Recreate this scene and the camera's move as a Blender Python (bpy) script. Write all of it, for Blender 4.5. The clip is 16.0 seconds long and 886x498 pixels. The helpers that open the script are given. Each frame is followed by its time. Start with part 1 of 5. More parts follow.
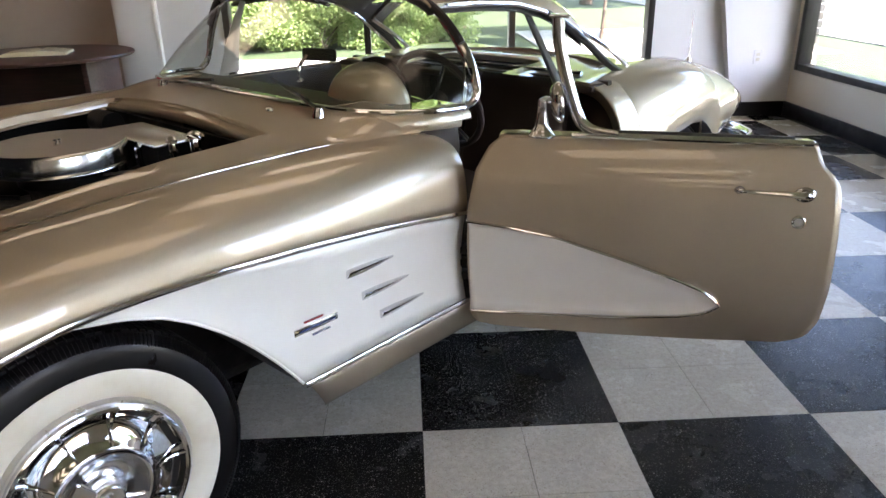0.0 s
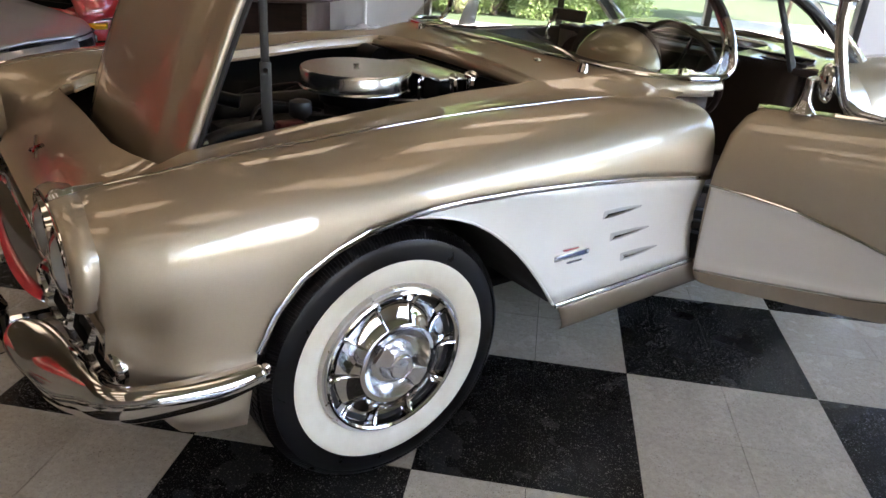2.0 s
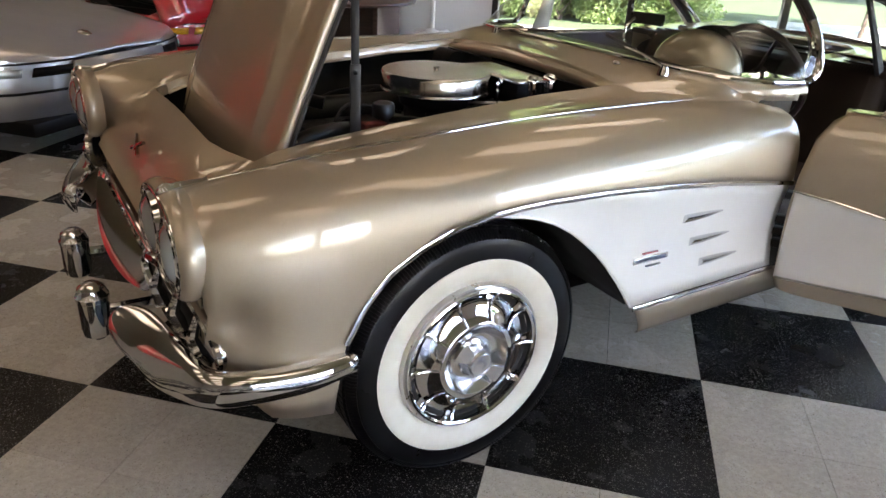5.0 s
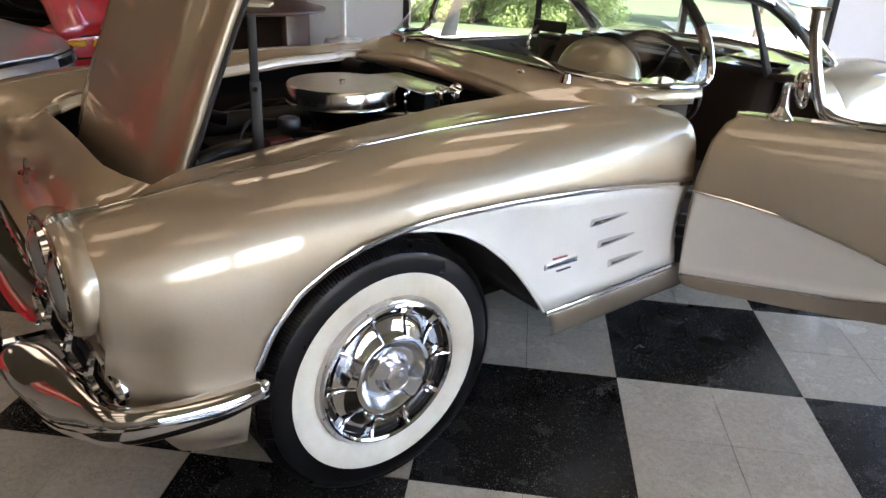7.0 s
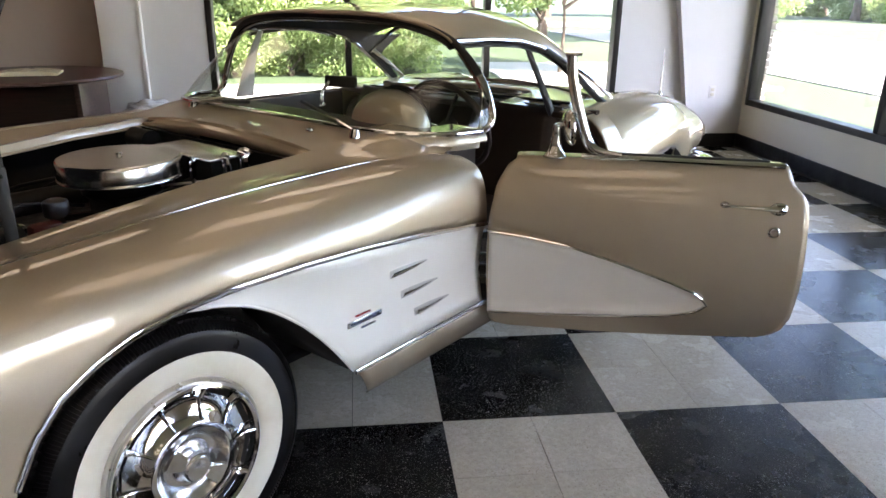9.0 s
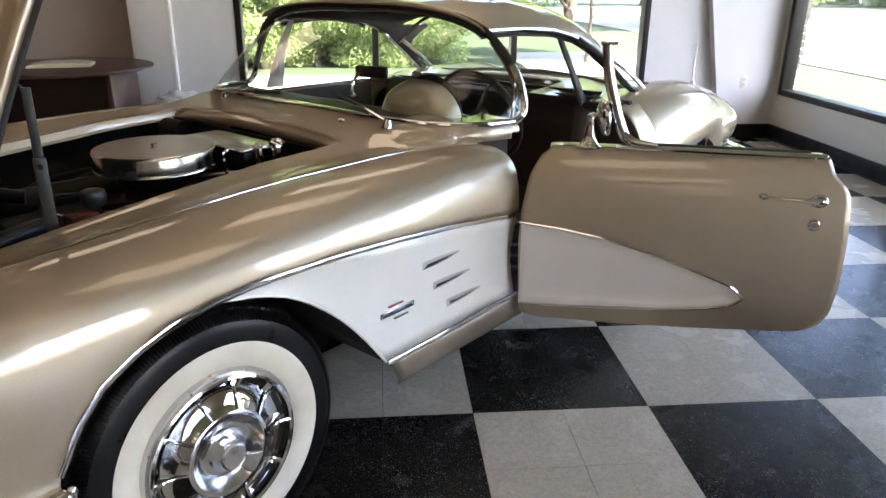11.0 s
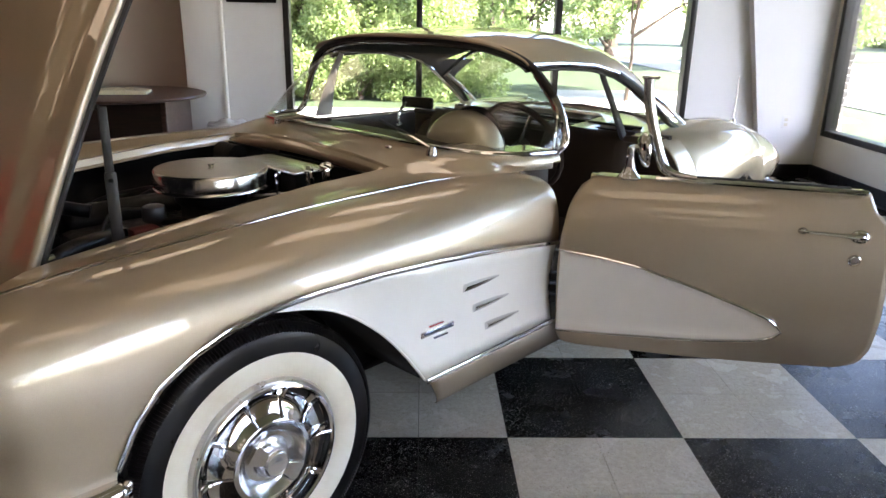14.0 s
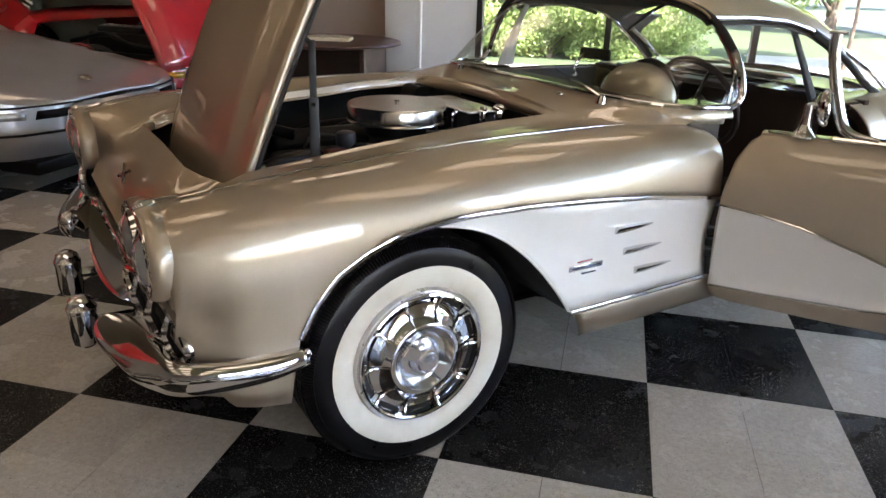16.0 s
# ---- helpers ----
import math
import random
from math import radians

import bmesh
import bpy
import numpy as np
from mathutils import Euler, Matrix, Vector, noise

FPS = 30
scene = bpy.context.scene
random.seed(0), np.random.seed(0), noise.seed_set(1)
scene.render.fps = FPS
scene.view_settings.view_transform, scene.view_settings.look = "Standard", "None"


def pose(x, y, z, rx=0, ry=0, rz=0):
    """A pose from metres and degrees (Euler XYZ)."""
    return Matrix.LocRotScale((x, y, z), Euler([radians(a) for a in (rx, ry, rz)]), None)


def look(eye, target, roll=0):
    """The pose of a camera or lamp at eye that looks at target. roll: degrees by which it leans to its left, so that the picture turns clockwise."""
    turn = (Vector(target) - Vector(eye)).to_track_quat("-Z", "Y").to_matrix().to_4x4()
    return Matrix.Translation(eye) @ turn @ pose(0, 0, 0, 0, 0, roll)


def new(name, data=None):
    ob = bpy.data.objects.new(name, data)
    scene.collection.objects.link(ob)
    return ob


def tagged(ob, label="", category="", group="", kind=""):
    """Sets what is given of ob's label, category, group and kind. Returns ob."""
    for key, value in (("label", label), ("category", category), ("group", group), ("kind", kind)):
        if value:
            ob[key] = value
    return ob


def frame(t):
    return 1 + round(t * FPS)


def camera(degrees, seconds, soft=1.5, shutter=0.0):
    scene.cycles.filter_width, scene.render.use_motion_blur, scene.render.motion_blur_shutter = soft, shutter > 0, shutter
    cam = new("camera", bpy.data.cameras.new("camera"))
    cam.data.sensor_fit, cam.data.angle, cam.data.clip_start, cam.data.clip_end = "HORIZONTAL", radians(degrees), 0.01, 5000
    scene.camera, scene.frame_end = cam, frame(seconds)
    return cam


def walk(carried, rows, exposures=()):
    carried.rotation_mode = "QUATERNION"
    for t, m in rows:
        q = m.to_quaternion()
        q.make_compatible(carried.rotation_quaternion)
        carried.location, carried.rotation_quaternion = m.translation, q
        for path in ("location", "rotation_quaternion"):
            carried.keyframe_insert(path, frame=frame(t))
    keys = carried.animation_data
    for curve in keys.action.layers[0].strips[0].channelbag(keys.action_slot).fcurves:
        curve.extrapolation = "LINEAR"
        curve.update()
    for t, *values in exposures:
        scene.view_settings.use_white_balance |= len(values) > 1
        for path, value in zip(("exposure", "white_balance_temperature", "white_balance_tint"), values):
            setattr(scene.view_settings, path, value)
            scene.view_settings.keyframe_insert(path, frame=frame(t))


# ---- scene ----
cam = camera(64.0, 16.0)
PATH = [
    (0, (-0.011, -1.814, 1.332), (0.074, 0.039, 0.585), -1.0),
    (0.5, (-0.013, -1.814, 1.331), (0.005, 0.034, 0.567), -0.7),
    (1, (-0.144, -1.882, 1.315), (-0.251, -0.035, 0.556), -0.2),
    (1.5, (-0.309, -2.012, 1.308), (-0.499, -0.183, 0.521), 1.3),
    (2, (-0.377, -2.063, 1.309), (-0.61, -0.255, 0.486), 3.9),
    (2.5, (-0.377, -2.075, 1.312), (-0.67, -0.265, 0.514), 4.1),
    (3, (-0.381, -2.092, 1.314), (-0.735, -0.288, 0.527), 3.6),
    (3.5, (-0.397, -2.103, 1.311), (-0.78, -0.304, 0.527), 3.3),
    (3.7, (-0.406, -2.107, 1.309), (-0.805, -0.314, 0.518), 3.4),
    (5.8, (-0.433, -2.108, 1.307), (-0.79, -0.331, 0.462), 2.5),
    (6, (-0.432, -2.105, 1.313), (-0.769, -0.327, 0.461), 2.5),
    (6.5, (-0.422, -2.099, 1.32), (-0.703, -0.303, 0.487), 2.6),
    (7, (-0.399, -2.085, 1.33), (-0.585, -0.263, 0.528), 3.0),
    (7.5, (-0.359, -2.074, 1.376), (-0.461, -0.218, 0.639), 3.0),
    (8, (-0.309, -2.074, 1.388), (-0.273, -0.162, 0.802), 2.2),
    (8.5, (-0.268, -2.055, 1.372), (-0.094, -0.158, 0.763), 1.7),
    (9, (-0.252, -2.053, 1.365), (-0.029, -0.184, 0.689), 0.8),
    (9.5, (-0.263, -2.055, 1.362), (-0.054, -0.189, 0.673), 0.3),
    (12, (-0.28, -2.032, 1.361), (-0.148, -0.166, 0.656), 0.5),
    (12.5, (-0.275, -2.041, 1.364), (-0.149, -0.173, 0.663), 0.1),
    (13, (-0.259, -2.058, 1.364), (-0.124, -0.183, 0.681), -0.0),
    (13.5, (-0.271, -2.074, 1.359), (-0.135, -0.187, 0.709), 0.8),
    (14, (-0.303, -2.107, 1.35), (-0.241, -0.203, 0.74), 1.2),
    (14.5, (-0.32, -2.147, 1.348), (-0.271, -0.257, 0.697), 2.2),
    (15, (-0.232, -2.198, 1.327), (-0.347, -0.334, 0.611), 2.2),
    (15.5, (-0.199, -2.265, 1.315), (-0.481, -0.429, 0.574), 2.0),
    (16, (-0.233, -2.287, 1.326), (-0.649, -0.47, 0.603), 1.9),
]
walk(cam, [(t, look(eye, target, roll)) for t, eye, target, roll in PATH], [(t, ev, 6740, 33) for t, ev in ((0, 3.80), (1, 3.80), (2, 3.80), (3, 3.90), (3.5, 3.94), (6, 3.96), (7, 3.94), (8, 3.86), (9, 3.72), (12, 3.81), (13.5, 3.80), (15, 3.86), (16, 3.86))])

# ---- light ----
world = bpy.data.worlds.new("world")
scene.world = world
world.use_nodes = True
sky_node = world.node_tree.nodes.new("ShaderNodeTexSky")
sky_node.sky_type = 'NISHITA'
sky_node.sun_disc = False
sky_node.sun_elevation = radians(51.7)
sky_node.sun_rotation = radians(129)
background = world.node_tree.nodes["Background"]
background.inputs[1].default_value = 0.15
world.node_tree.links.new(sky_node.outputs[0], background.inputs[0])

sun_data = bpy.data.lights.new("sun", 'SUN')
sun_data.energy, sun_data.angle, sun_data.color = 5.0, radians(0.6), (1.0, 0.95, 0.86)
sun = new("sun", sun_data)
sun.matrix_world = look((11, -9, 18), (0, 0, 0))

# ---- materials ----
def material(name, color, rough=0.5, metal=0.0, coat=0.0, spec=0.5):
    m = bpy.data.materials.new(name)
    m.use_nodes = True
    b = m.node_tree.nodes["Principled BSDF"]
    b.inputs["Base Color"].default_value = (*color, 1)
    b.inputs["Roughness"].default_value = rough
    b.inputs["Metallic"].default_value = metal
    b.inputs["Coat Weight"].default_value = coat
    b.inputs["Coat Roughness"].default_value = 0.015
    b.inputs["Coat IOR"].default_value = 1.8
    b.inputs["Specular IOR Level"].default_value = spec
    return m


def nodes_of(m):
    return m.node_tree.nodes, m.node_tree.links, m.node_tree.nodes["Principled BSDF"]


def position(m, scale=1.0):
    n, l, b = nodes_of(m)
    g = n.new("ShaderNodeNewGeometry")
    v = n.new("ShaderNodeVectorMath")
    v.operation = 'SCALE'
    v.inputs[3].default_value = scale
    l.new(g.outputs["Position"], v.inputs[0])
    return v.outputs[0]


def noise_tex(m, scale, detail=4.0, rough=0.6, vec=None):
    n, l, b = nodes_of(m)
    t = n.new("ShaderNodeTexNoise")
    t.inputs["Scale"].default_value = scale
    t.inputs["Detail"].default_value = detail
    t.inputs["Roughness"].default_value = rough
    l.new(vec if vec else position(m), t.inputs["Vector"])
    return t.outputs["Fac"]


def ramp(m, fac, stops):
    n, l, b = nodes_of(m)
    r = n.new("ShaderNodeValToRGB")
    el = r.color_ramp.elements
    while len(el) < len(stops):
        el.new(0.5)
    for e, (p, c) in zip(el, stops):
        e.position, e.color = p, (*c, 1)
    l.new(fac, r.inputs[0])
    return r.outputs[0]


def mix(m, a, b_, fac, kind='MIX'):
    n, l, b = nodes_of(m)
    x = n.new("ShaderNodeMix")
    x.data_type, x.blend_type = 'RGBA', kind
    for sock, val in ((x.inputs[6], a), (x.inputs[7], b_), (x.inputs[0], fac)):
        if isinstance(val, tuple):
            sock.default_value = (*val, 1)
        elif isinstance(val, float):
            sock.default_value = val
        else:
            l.new(val, sock)
    return x.outputs[2]


def bump(m, height, strength=0.2, distance=0.002):
    n, l, b = nodes_of(m)
    u = n.new("ShaderNodeBump")
    u.inputs["Strength"].default_value = strength
    u.inputs["Distance"].default_value = distance
    l.new(height, u.inputs["Height"])
    l.new(u.outputs[0], b.inputs["Normal"])


def to(m, socket, out):
    n, l, b = nodes_of(m)
    l.new(out, b.inputs[socket])


def rough_var(m, lo, hi, scale):
    f = noise_tex(m, scale, 5.0)
    n, l, b = nodes_of(m)
    r = n.new("ShaderNodeMapRange")
    r.inputs[1].default_value, r.inputs[2].default_value = 0.3, 0.7
    r.inputs[3].default_value, r.inputs[4].default_value = lo, hi
    l.new(f, r.inputs[0])
    l.new(r.outputs[0], b.inputs["Roughness"])


def paint(name, color, metal, rough):
    m = material(name, color, rough, metal, 1.0)
    fl = noise_tex(m, 900.0, 2.0)
    big = noise_tex(m, 3.0, 3.0)
    c1 = tuple(c * 0.88 for c in color)
    c2 = tuple(min(1, c * 1.12) for c in color)
    to(m, "Base Color", mix(m, ramp(m, fl, [(0.3, c1), (0.7, c2)]), ramp(m, big, [(0.3, c1), (0.7, c2)]), 0.4))
    return m


GOLD = paint("champagne_metallic_paint", (0.445, 0.372, 0.283), 0.90, 0.52)
GOLD.node_tree.nodes["Principled BSDF"].inputs["Specular Tint"].default_value = (0.88, 0.76, 0.62, 1)
GOLD.node_tree.nodes["Principled BSDF"].inputs["Coat IOR"].default_value = 1.66
COVE = paint("ivory_paint", (0.73, 0.705, 0.665), 0.0, 0.4)
COVE.node_tree.nodes["Principled BSDF"].inputs["Coat IOR"].default_value = 1.5
SILVER = paint("silver_paint", (0.47, 0.462, 0.465), 0.75, 0.42)
RED = paint("red_paint", (0.44, 0.008, 0.012), 0.0, 0.35)
CHROME = material("chrome", (0.66, 0.665, 0.68), 0.06, 1.0)
rough_var(CHROME, 0.03, 0.10, 9.0)
BRUSHED = material("worn_aluminium", (0.62, 0.60, 0.57), 0.32, 1.0)
rough_var(BRUSHED, 0.22, 0.42, 30.0)
STEEL = material("grey_steel", (0.020, 0.0205, 0.021), 0.5, 0.1, spec=0.25)
rough_var(STEEL, 0.3, 0.55, 20.0)
BLACK = material("black_painted_metal", (0.004, 0.004, 0.0043), 0.5, spec=0.13)
rough_var(BLACK, 0.35, 0.65, 14.0)
# Even near-black; also stands in for shade inside grille, vents and slots.
DARK = material("near_black", (0.006, 0.006, 0.006), 0.8)
RUBBER = material("black_rubber", (0.0038, 0.0037, 0.0044), 0.35, spec=0.24)
rough_var(RUBBER, 0.26, 0.40, 25.0)
WHITEWALL = material("cream_whitewall_rubber", (0.72, 0.69, 0.60), 0.55)
to(WHITEWALL, "Base Color", ramp(WHITEWALL, noise_tex(WHITEWALL, 7.0), [(0.3, (0.60, 0.53, 0.42)), (0.6, (0.69, 0.64, 0.54))]))
SEALANT = material("weatherstrip", (0.01, 0.01, 0.01), 0.6)
VINYL = material("dark_brown_vinyl", (0.032, 0.021, 0.017), 0.62, spec=0.3)
bump(VINYL, noise_tex(VINYL, 400.0), 0.25, 0.001)
HEADLINER = material("grey_headliner", (0.045, 0.043, 0.042), 0.9)
bump(HEADLINER, noise_tex(HEADLINER, 500.0), 0.3, 0.001)
WHITE_TRIM = material("white_painted_trim", (0.74, 0.74, 0.72), 0.5)
GLASS = bpy.data.materials.new("clear_glass")
GLASS.use_nodes = True
_gn, _gl = GLASS.node_tree.nodes, GLASS.node_tree.links
_gn.remove(_gn["Principled BSDF"])
_gt, _gg, _gm, _gw, _gp, _gf = (_gn.new("ShaderNodeBsdfTransparent"), _gn.new("ShaderNodeBsdfGlossy"), _gn.new("ShaderNodeMixShader"), _gn.new("ShaderNodeLayerWeight"), _gn.new("ShaderNodeMath"), _gn.new("ShaderNodeMath"))
_gt.inputs[0].default_value = (0.93, 0.97, 0.95, 1)
_gg.inputs["Roughness"].default_value = 0.01
_gp.operation, _gf.operation = 'POWER', 'MULTIPLY_ADD'
_gp.inputs[1].default_value, _gf.inputs[1].default_value, _gf.inputs[2].default_value = 3.0, 0.85, 0.032
_gl.new(_gw.outputs["Facing"], _gp.inputs[0])
_gl.new(_gp.outputs[0], _gf.inputs[0])
_gl.new(_gf.outputs[0], _gm.inputs[0])
_gl.new(_gt.outputs[0], _gm.inputs[1])
_gl.new(_gg.outputs[0], _gm.inputs[2])
_gl.new(_gm.outputs[0], _gn["Material Output"].inputs[0])
LENS = material("lamp_glass", (0.34, 0.36, 0.37), 0.08, 0.4, 1.0)
AMBER = material("amber_lens", (0.8, 0.32, 0.01), 0.15, 0.0, 1.0)
BADGE_RED = material("badge_red_enamel", (0.30, 0.015, 0.022), 0.2, 0.0, 1.0)
BADGE_BLUE = material("badge_blue_enamel", (0.02, 0.035, 0.11), 0.2, 0.0, 1.0)


def flecks(m, under, color, scale, rarity):
    """Small chips scattered at random: round cells of which only some are filled, thicker in places."""
    n, l, b = nodes_of(m)
    vo = n.new("ShaderNodeTexVoronoi")
    vo.inputs["Scale"].default_value = scale
    l.new(position(m), vo.inputs["Vector"])
    sep = n.new("ShaderNodeSeparateColor")
    l.new(vo.outputs["Color"], sep.inputs[0])
    near = ramp(m, vo.outputs["Distance"], [(0.16, (1, 1, 1)), (0.42, (0, 0, 0))])
    some = ramp(m, sep.outputs[0], [(rarity, (0, 0, 0)), (min(0.99, rarity + 0.25), (1, 1, 1))])
    patch = ramp(m, noise_tex(m, 9.0, 3.0), [(0.35, (0.35, 0.35, 0.35)), (0.65, (1, 1, 1))])
    fac = mix(m, mix(m, near, some, 1.0, 'MULTIPLY'), patch, 1.0, 'MULTIPLY')
    return mix(m, under, color, fac)


def terrazzo(name, base, speck_a, speck_b):
    """Vinyl composition tile: chips of two sizes, faint scuffs and a waxed top."""
    m = material(name, base, 0.3, 0.0, 0.0)
    mottle = ramp(m, noise_tex(m, 55.0, 5.0, 0.75), [(0.35, tuple(c * 0.86 for c in base)), (0.65, tuple(min(1, c * 1.10) for c in base))])
    c = flecks(m, mottle, speck_a, 250.0, 0.38)
    c = flecks(m, c, speck_b, 150.0, 0.78)
    n, l, b = nodes_of(m)
    info = n.new("ShaderNodeObjectInfo")
    tone = n.new("ShaderNodeMapRange")
    tone.inputs[3].default_value, tone.inputs[4].default_value = 0.92, 1.06
    l.new(info.outputs["Random"], tone.inputs[0])
    comb = n.new("ShaderNodeCombineColor")
    for k in range(3):
        l.new(tone.outputs[0], comb.inputs[k])
    c = mix(m, c, comb.outputs[0], 1.0, 'MULTIPLY')
    stain = ramp(m, noise_tex(m, 2.2, 6.0, 0.65), [(0.3, (0.88, 0.865, 0.82)), (0.62, (1, 1, 1))])
    c = mix(m, c, stain, 0.8, 'MULTIPLY')
    v = n.new("ShaderNodeVectorMath")
    v.operation = 'MULTIPLY'
    v.inputs[1].default_value = (2.0, 46.0, 1.0)
    l.new(position(m), v.inputs[0])
    scuff = ramp(m, noise_tex(m, 1.0, 3.0, 0.6, v.outputs[0]), [(0.27, (0.72, 0.70, 0.67)), (0.32, (1, 1, 1))])
    c = mix(m, c, scuff, 0.6, 'MULTIPLY')
    v2 = n.new("ShaderNodeMapping")
    v2.inputs["Rotation"].default_value = (0, 0, 0.5)
    v2.inputs["Scale"].default_value = (70.0, 2.6, 1.0)
    l.new(position(m), v2.inputs[0])
    hair = ramp(m, noise_tex(m, 1.0, 4.0, 0.6, v2.outputs[0]), [(0.26, (0.60, 0.57, 0.52)), (0.29, (1, 1, 1))])
    c = mix(m, c, hair, 0.7, 'MULTIPLY')
    to(m, "Base Color", c)
    rough_var(m, 0.22, 0.30, 5.0)
    b.inputs["Specular IOR Level"].default_value = 0.16
    bump(m, noise_tex(m, 40.0, 3.0), 0.04, 0.001)
    return m


TILE_WHITE = terrazzo("white_speckled_tile", (0.45, 0.415, 0.35), (0.245, 0.212, 0.17), (0.13, 0.11, 0.085))
TILE_BLACK = terrazzo("black_speckled_tile", (0.0115, 0.0115, 0.0117), (0.165, 0.165, 0.16), (0.34, 0.335, 0.32))


def plaster(name, color):
    m = material(name, color, 0.75)
    to(m, "Base Color", mix(m, color, ramp(m, noise_tex(m, 1.3, 5.0), [(0.3, tuple(c * 0.9 for c in color)), (0.7, color)]), 0.8))
    bump(m, noise_tex(m, 180.0, 3.0), 0.12, 0.002)
    return m


WALL_WHITE = plaster("white_wall_paint", (0.66, 0.655, 0.65))
WALL_BEIGE = plaster("beige_wall_paint", (0.44, 0.385, 0.335))
WALL_CREAM = plaster("cream_wall_paint", (0.58, 0.54, 0.44))
CEILING_TAN = plaster("ceiling_paint", (0.36, 0.33, 0.235))
BRONZE = material("dark_bronze_window_frame", (0.018, 0.017, 0.016), 0.4, 0.3)
rough_var(BRONZE, 0.3, 0.5, 12.0)
BASE_BLACK = material("black_vinyl_skirting", (0.010, 0.0095, 0.0095), 0.4, spec=0.25)
rough_var(BASE_BLACK, 0.4, 0.6, 9.0)


def wood(name, c1, c2):
    m = material(name, c1, 0.4, 0.0, 0.1, 0.3)
    n, l, b = nodes_of(m)
    v = n.new("ShaderNodeVectorMath")
    v.operation = 'MULTIPLY'
    v.inputs[1].default_value = (3.0, 60.0, 60.0)
    l.new(position(m), v.inputs[0])
    to(m, "Base Color", ramp(m, noise_tex(m, 1.0, 6.0, 0.6, v.outputs[0]), [(0.35, c1), (0.65, c2)]))
    return m


MAHOGANY = wood("dark_mahogany", (0.010, 0.0045, 0.0035), (0.024, 0.010, 0.007))
TABLE_TOP = wood("mahogany_top", (0.045, 0.023, 0.018), (0.085, 0.046, 0.036))
PAPER = material("cream_paper", (0.62, 0.57, 0.40), 0.7)
PLASTIC = material("clear_plastic_bag", (0.62, 0.64, 0.66), 0.2, 0.0, 0.5)
GRASS = material("grass", (0.05, 0.11, 0.018), 0.9)
to(GRASS, "Base Color", ramp(GRASS, noise_tex(GRASS, 1.4, 8.0, 0.7), [(0.3, (0.018, 0.034, 0.010)), (0.5, (0.026, 0.046, 0.015)), (0.7, (0.038, 0.060, 0.022))]))
CONCRETE = material("pale_concrete", (0.42, 0.40, 0.37), 0.85)
to(CONCRETE, "Base Color", ramp(CONCRETE, noise_tex(CONCRETE, 2.0, 8.0, 0.7), [(0.3, (0.27, 0.26, 0.24)), (0.7, (0.36, 0.35, 0.325))]))
ASPHALT = material("asphalt", (0.07, 0.07, 0.072), 0.85)
to(ASPHALT, "Base Color", ramp(ASPHALT, noise_tex(ASPHALT, 30.0, 6.0, 0.7), [(0.3, (0.05, 0.05, 0.052)), (0.7, (0.10, 0.10, 0.10))]))
BRICK = material("dark_stone", (0.20, 0.18, 0.16), 0.85)
to(BRICK, "Base Color", ramp(BRICK, noise_tex(BRICK, 6.0, 6.0), [(0.3, (0.14, 0.125, 0.11)), (0.7, (0.28, 0.25, 0.22))]))
BARK = material("bark", (0.09, 0.065, 0.045), 0.9)
bump(BARK, noise_tex(BARK, 25.0, 6.0), 0.8, 0.02)


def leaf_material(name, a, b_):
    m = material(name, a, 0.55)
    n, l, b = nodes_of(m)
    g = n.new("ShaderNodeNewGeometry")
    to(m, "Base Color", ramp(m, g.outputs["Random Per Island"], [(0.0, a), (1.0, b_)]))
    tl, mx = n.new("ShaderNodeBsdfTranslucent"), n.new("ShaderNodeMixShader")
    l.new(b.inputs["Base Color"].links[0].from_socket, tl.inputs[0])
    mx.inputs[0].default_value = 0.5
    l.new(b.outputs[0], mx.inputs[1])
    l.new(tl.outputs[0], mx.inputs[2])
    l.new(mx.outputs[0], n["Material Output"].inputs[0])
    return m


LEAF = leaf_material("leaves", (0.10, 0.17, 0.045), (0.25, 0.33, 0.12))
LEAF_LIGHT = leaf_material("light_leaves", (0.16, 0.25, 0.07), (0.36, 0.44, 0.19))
GLOW = bpy.data.materials.new("fluorescent_diffuser")
GLOW.use_nodes = True
GLOW.node_tree.nodes["Principled BSDF"].inputs["Emission Color"].default_value = (1.0, 0.87, 0.56, 1)
GLOW.node_tree.nodes["Principled BSDF"].inputs["Emission Strength"].default_value = 0.135

# ---- building tools ----
def part(name, bm, mat, parent=None, label="", angle=35, thick=0.0, offset=-1.0):
    """One bmesh as one mesh object under a thing or a part."""
    bm.normal_update()
    me = bpy.data.meshes.new(name)
    bm.to_mesh(me)
    bm.free()
    me.polygons.foreach_set("use_smooth", [True] * len(me.polygons))
    me.set_sharp_from_angle(angle=radians(angle))
    me.materials.append(mat)
    ob = new(name, me)
    if parent:
        ob.parent = parent
    if thick:
        mod = ob.modifiers.new("thickness", 'SOLIDIFY')
        mod.thickness, mod.offset = thick, offset
    if label:
        ob["label"] = label
    return ob


def empty(name, m, label, category, group="", kind=""):
    ob = new(name)
    ob.matrix_basis = m
    return tagged(ob, label, category, group, kind)


def grid(rows, bm=None, closed=False, skip=None):
    """A sheet of quads over rows of points."""
    bm = bm or bmesh.new()
    vs = [[bm.verts.new(p) for p in row] for row in rows]
    for i in range(len(vs) - 1):
        n = len(vs[i])
        for j in range(n if closed else n - 1):
            if skip and skip(i, j):
                continue
            k = (j + 1) % n
            try:
                bm.faces.new((vs[i][j], vs[i][k], vs[i + 1][k], vs[i + 1][j]))
            except ValueError:
                pass
    return bm


def cap(bm, pts):
    bm.faces.new([bm.verts.new(p) for p in pts])
    return bm


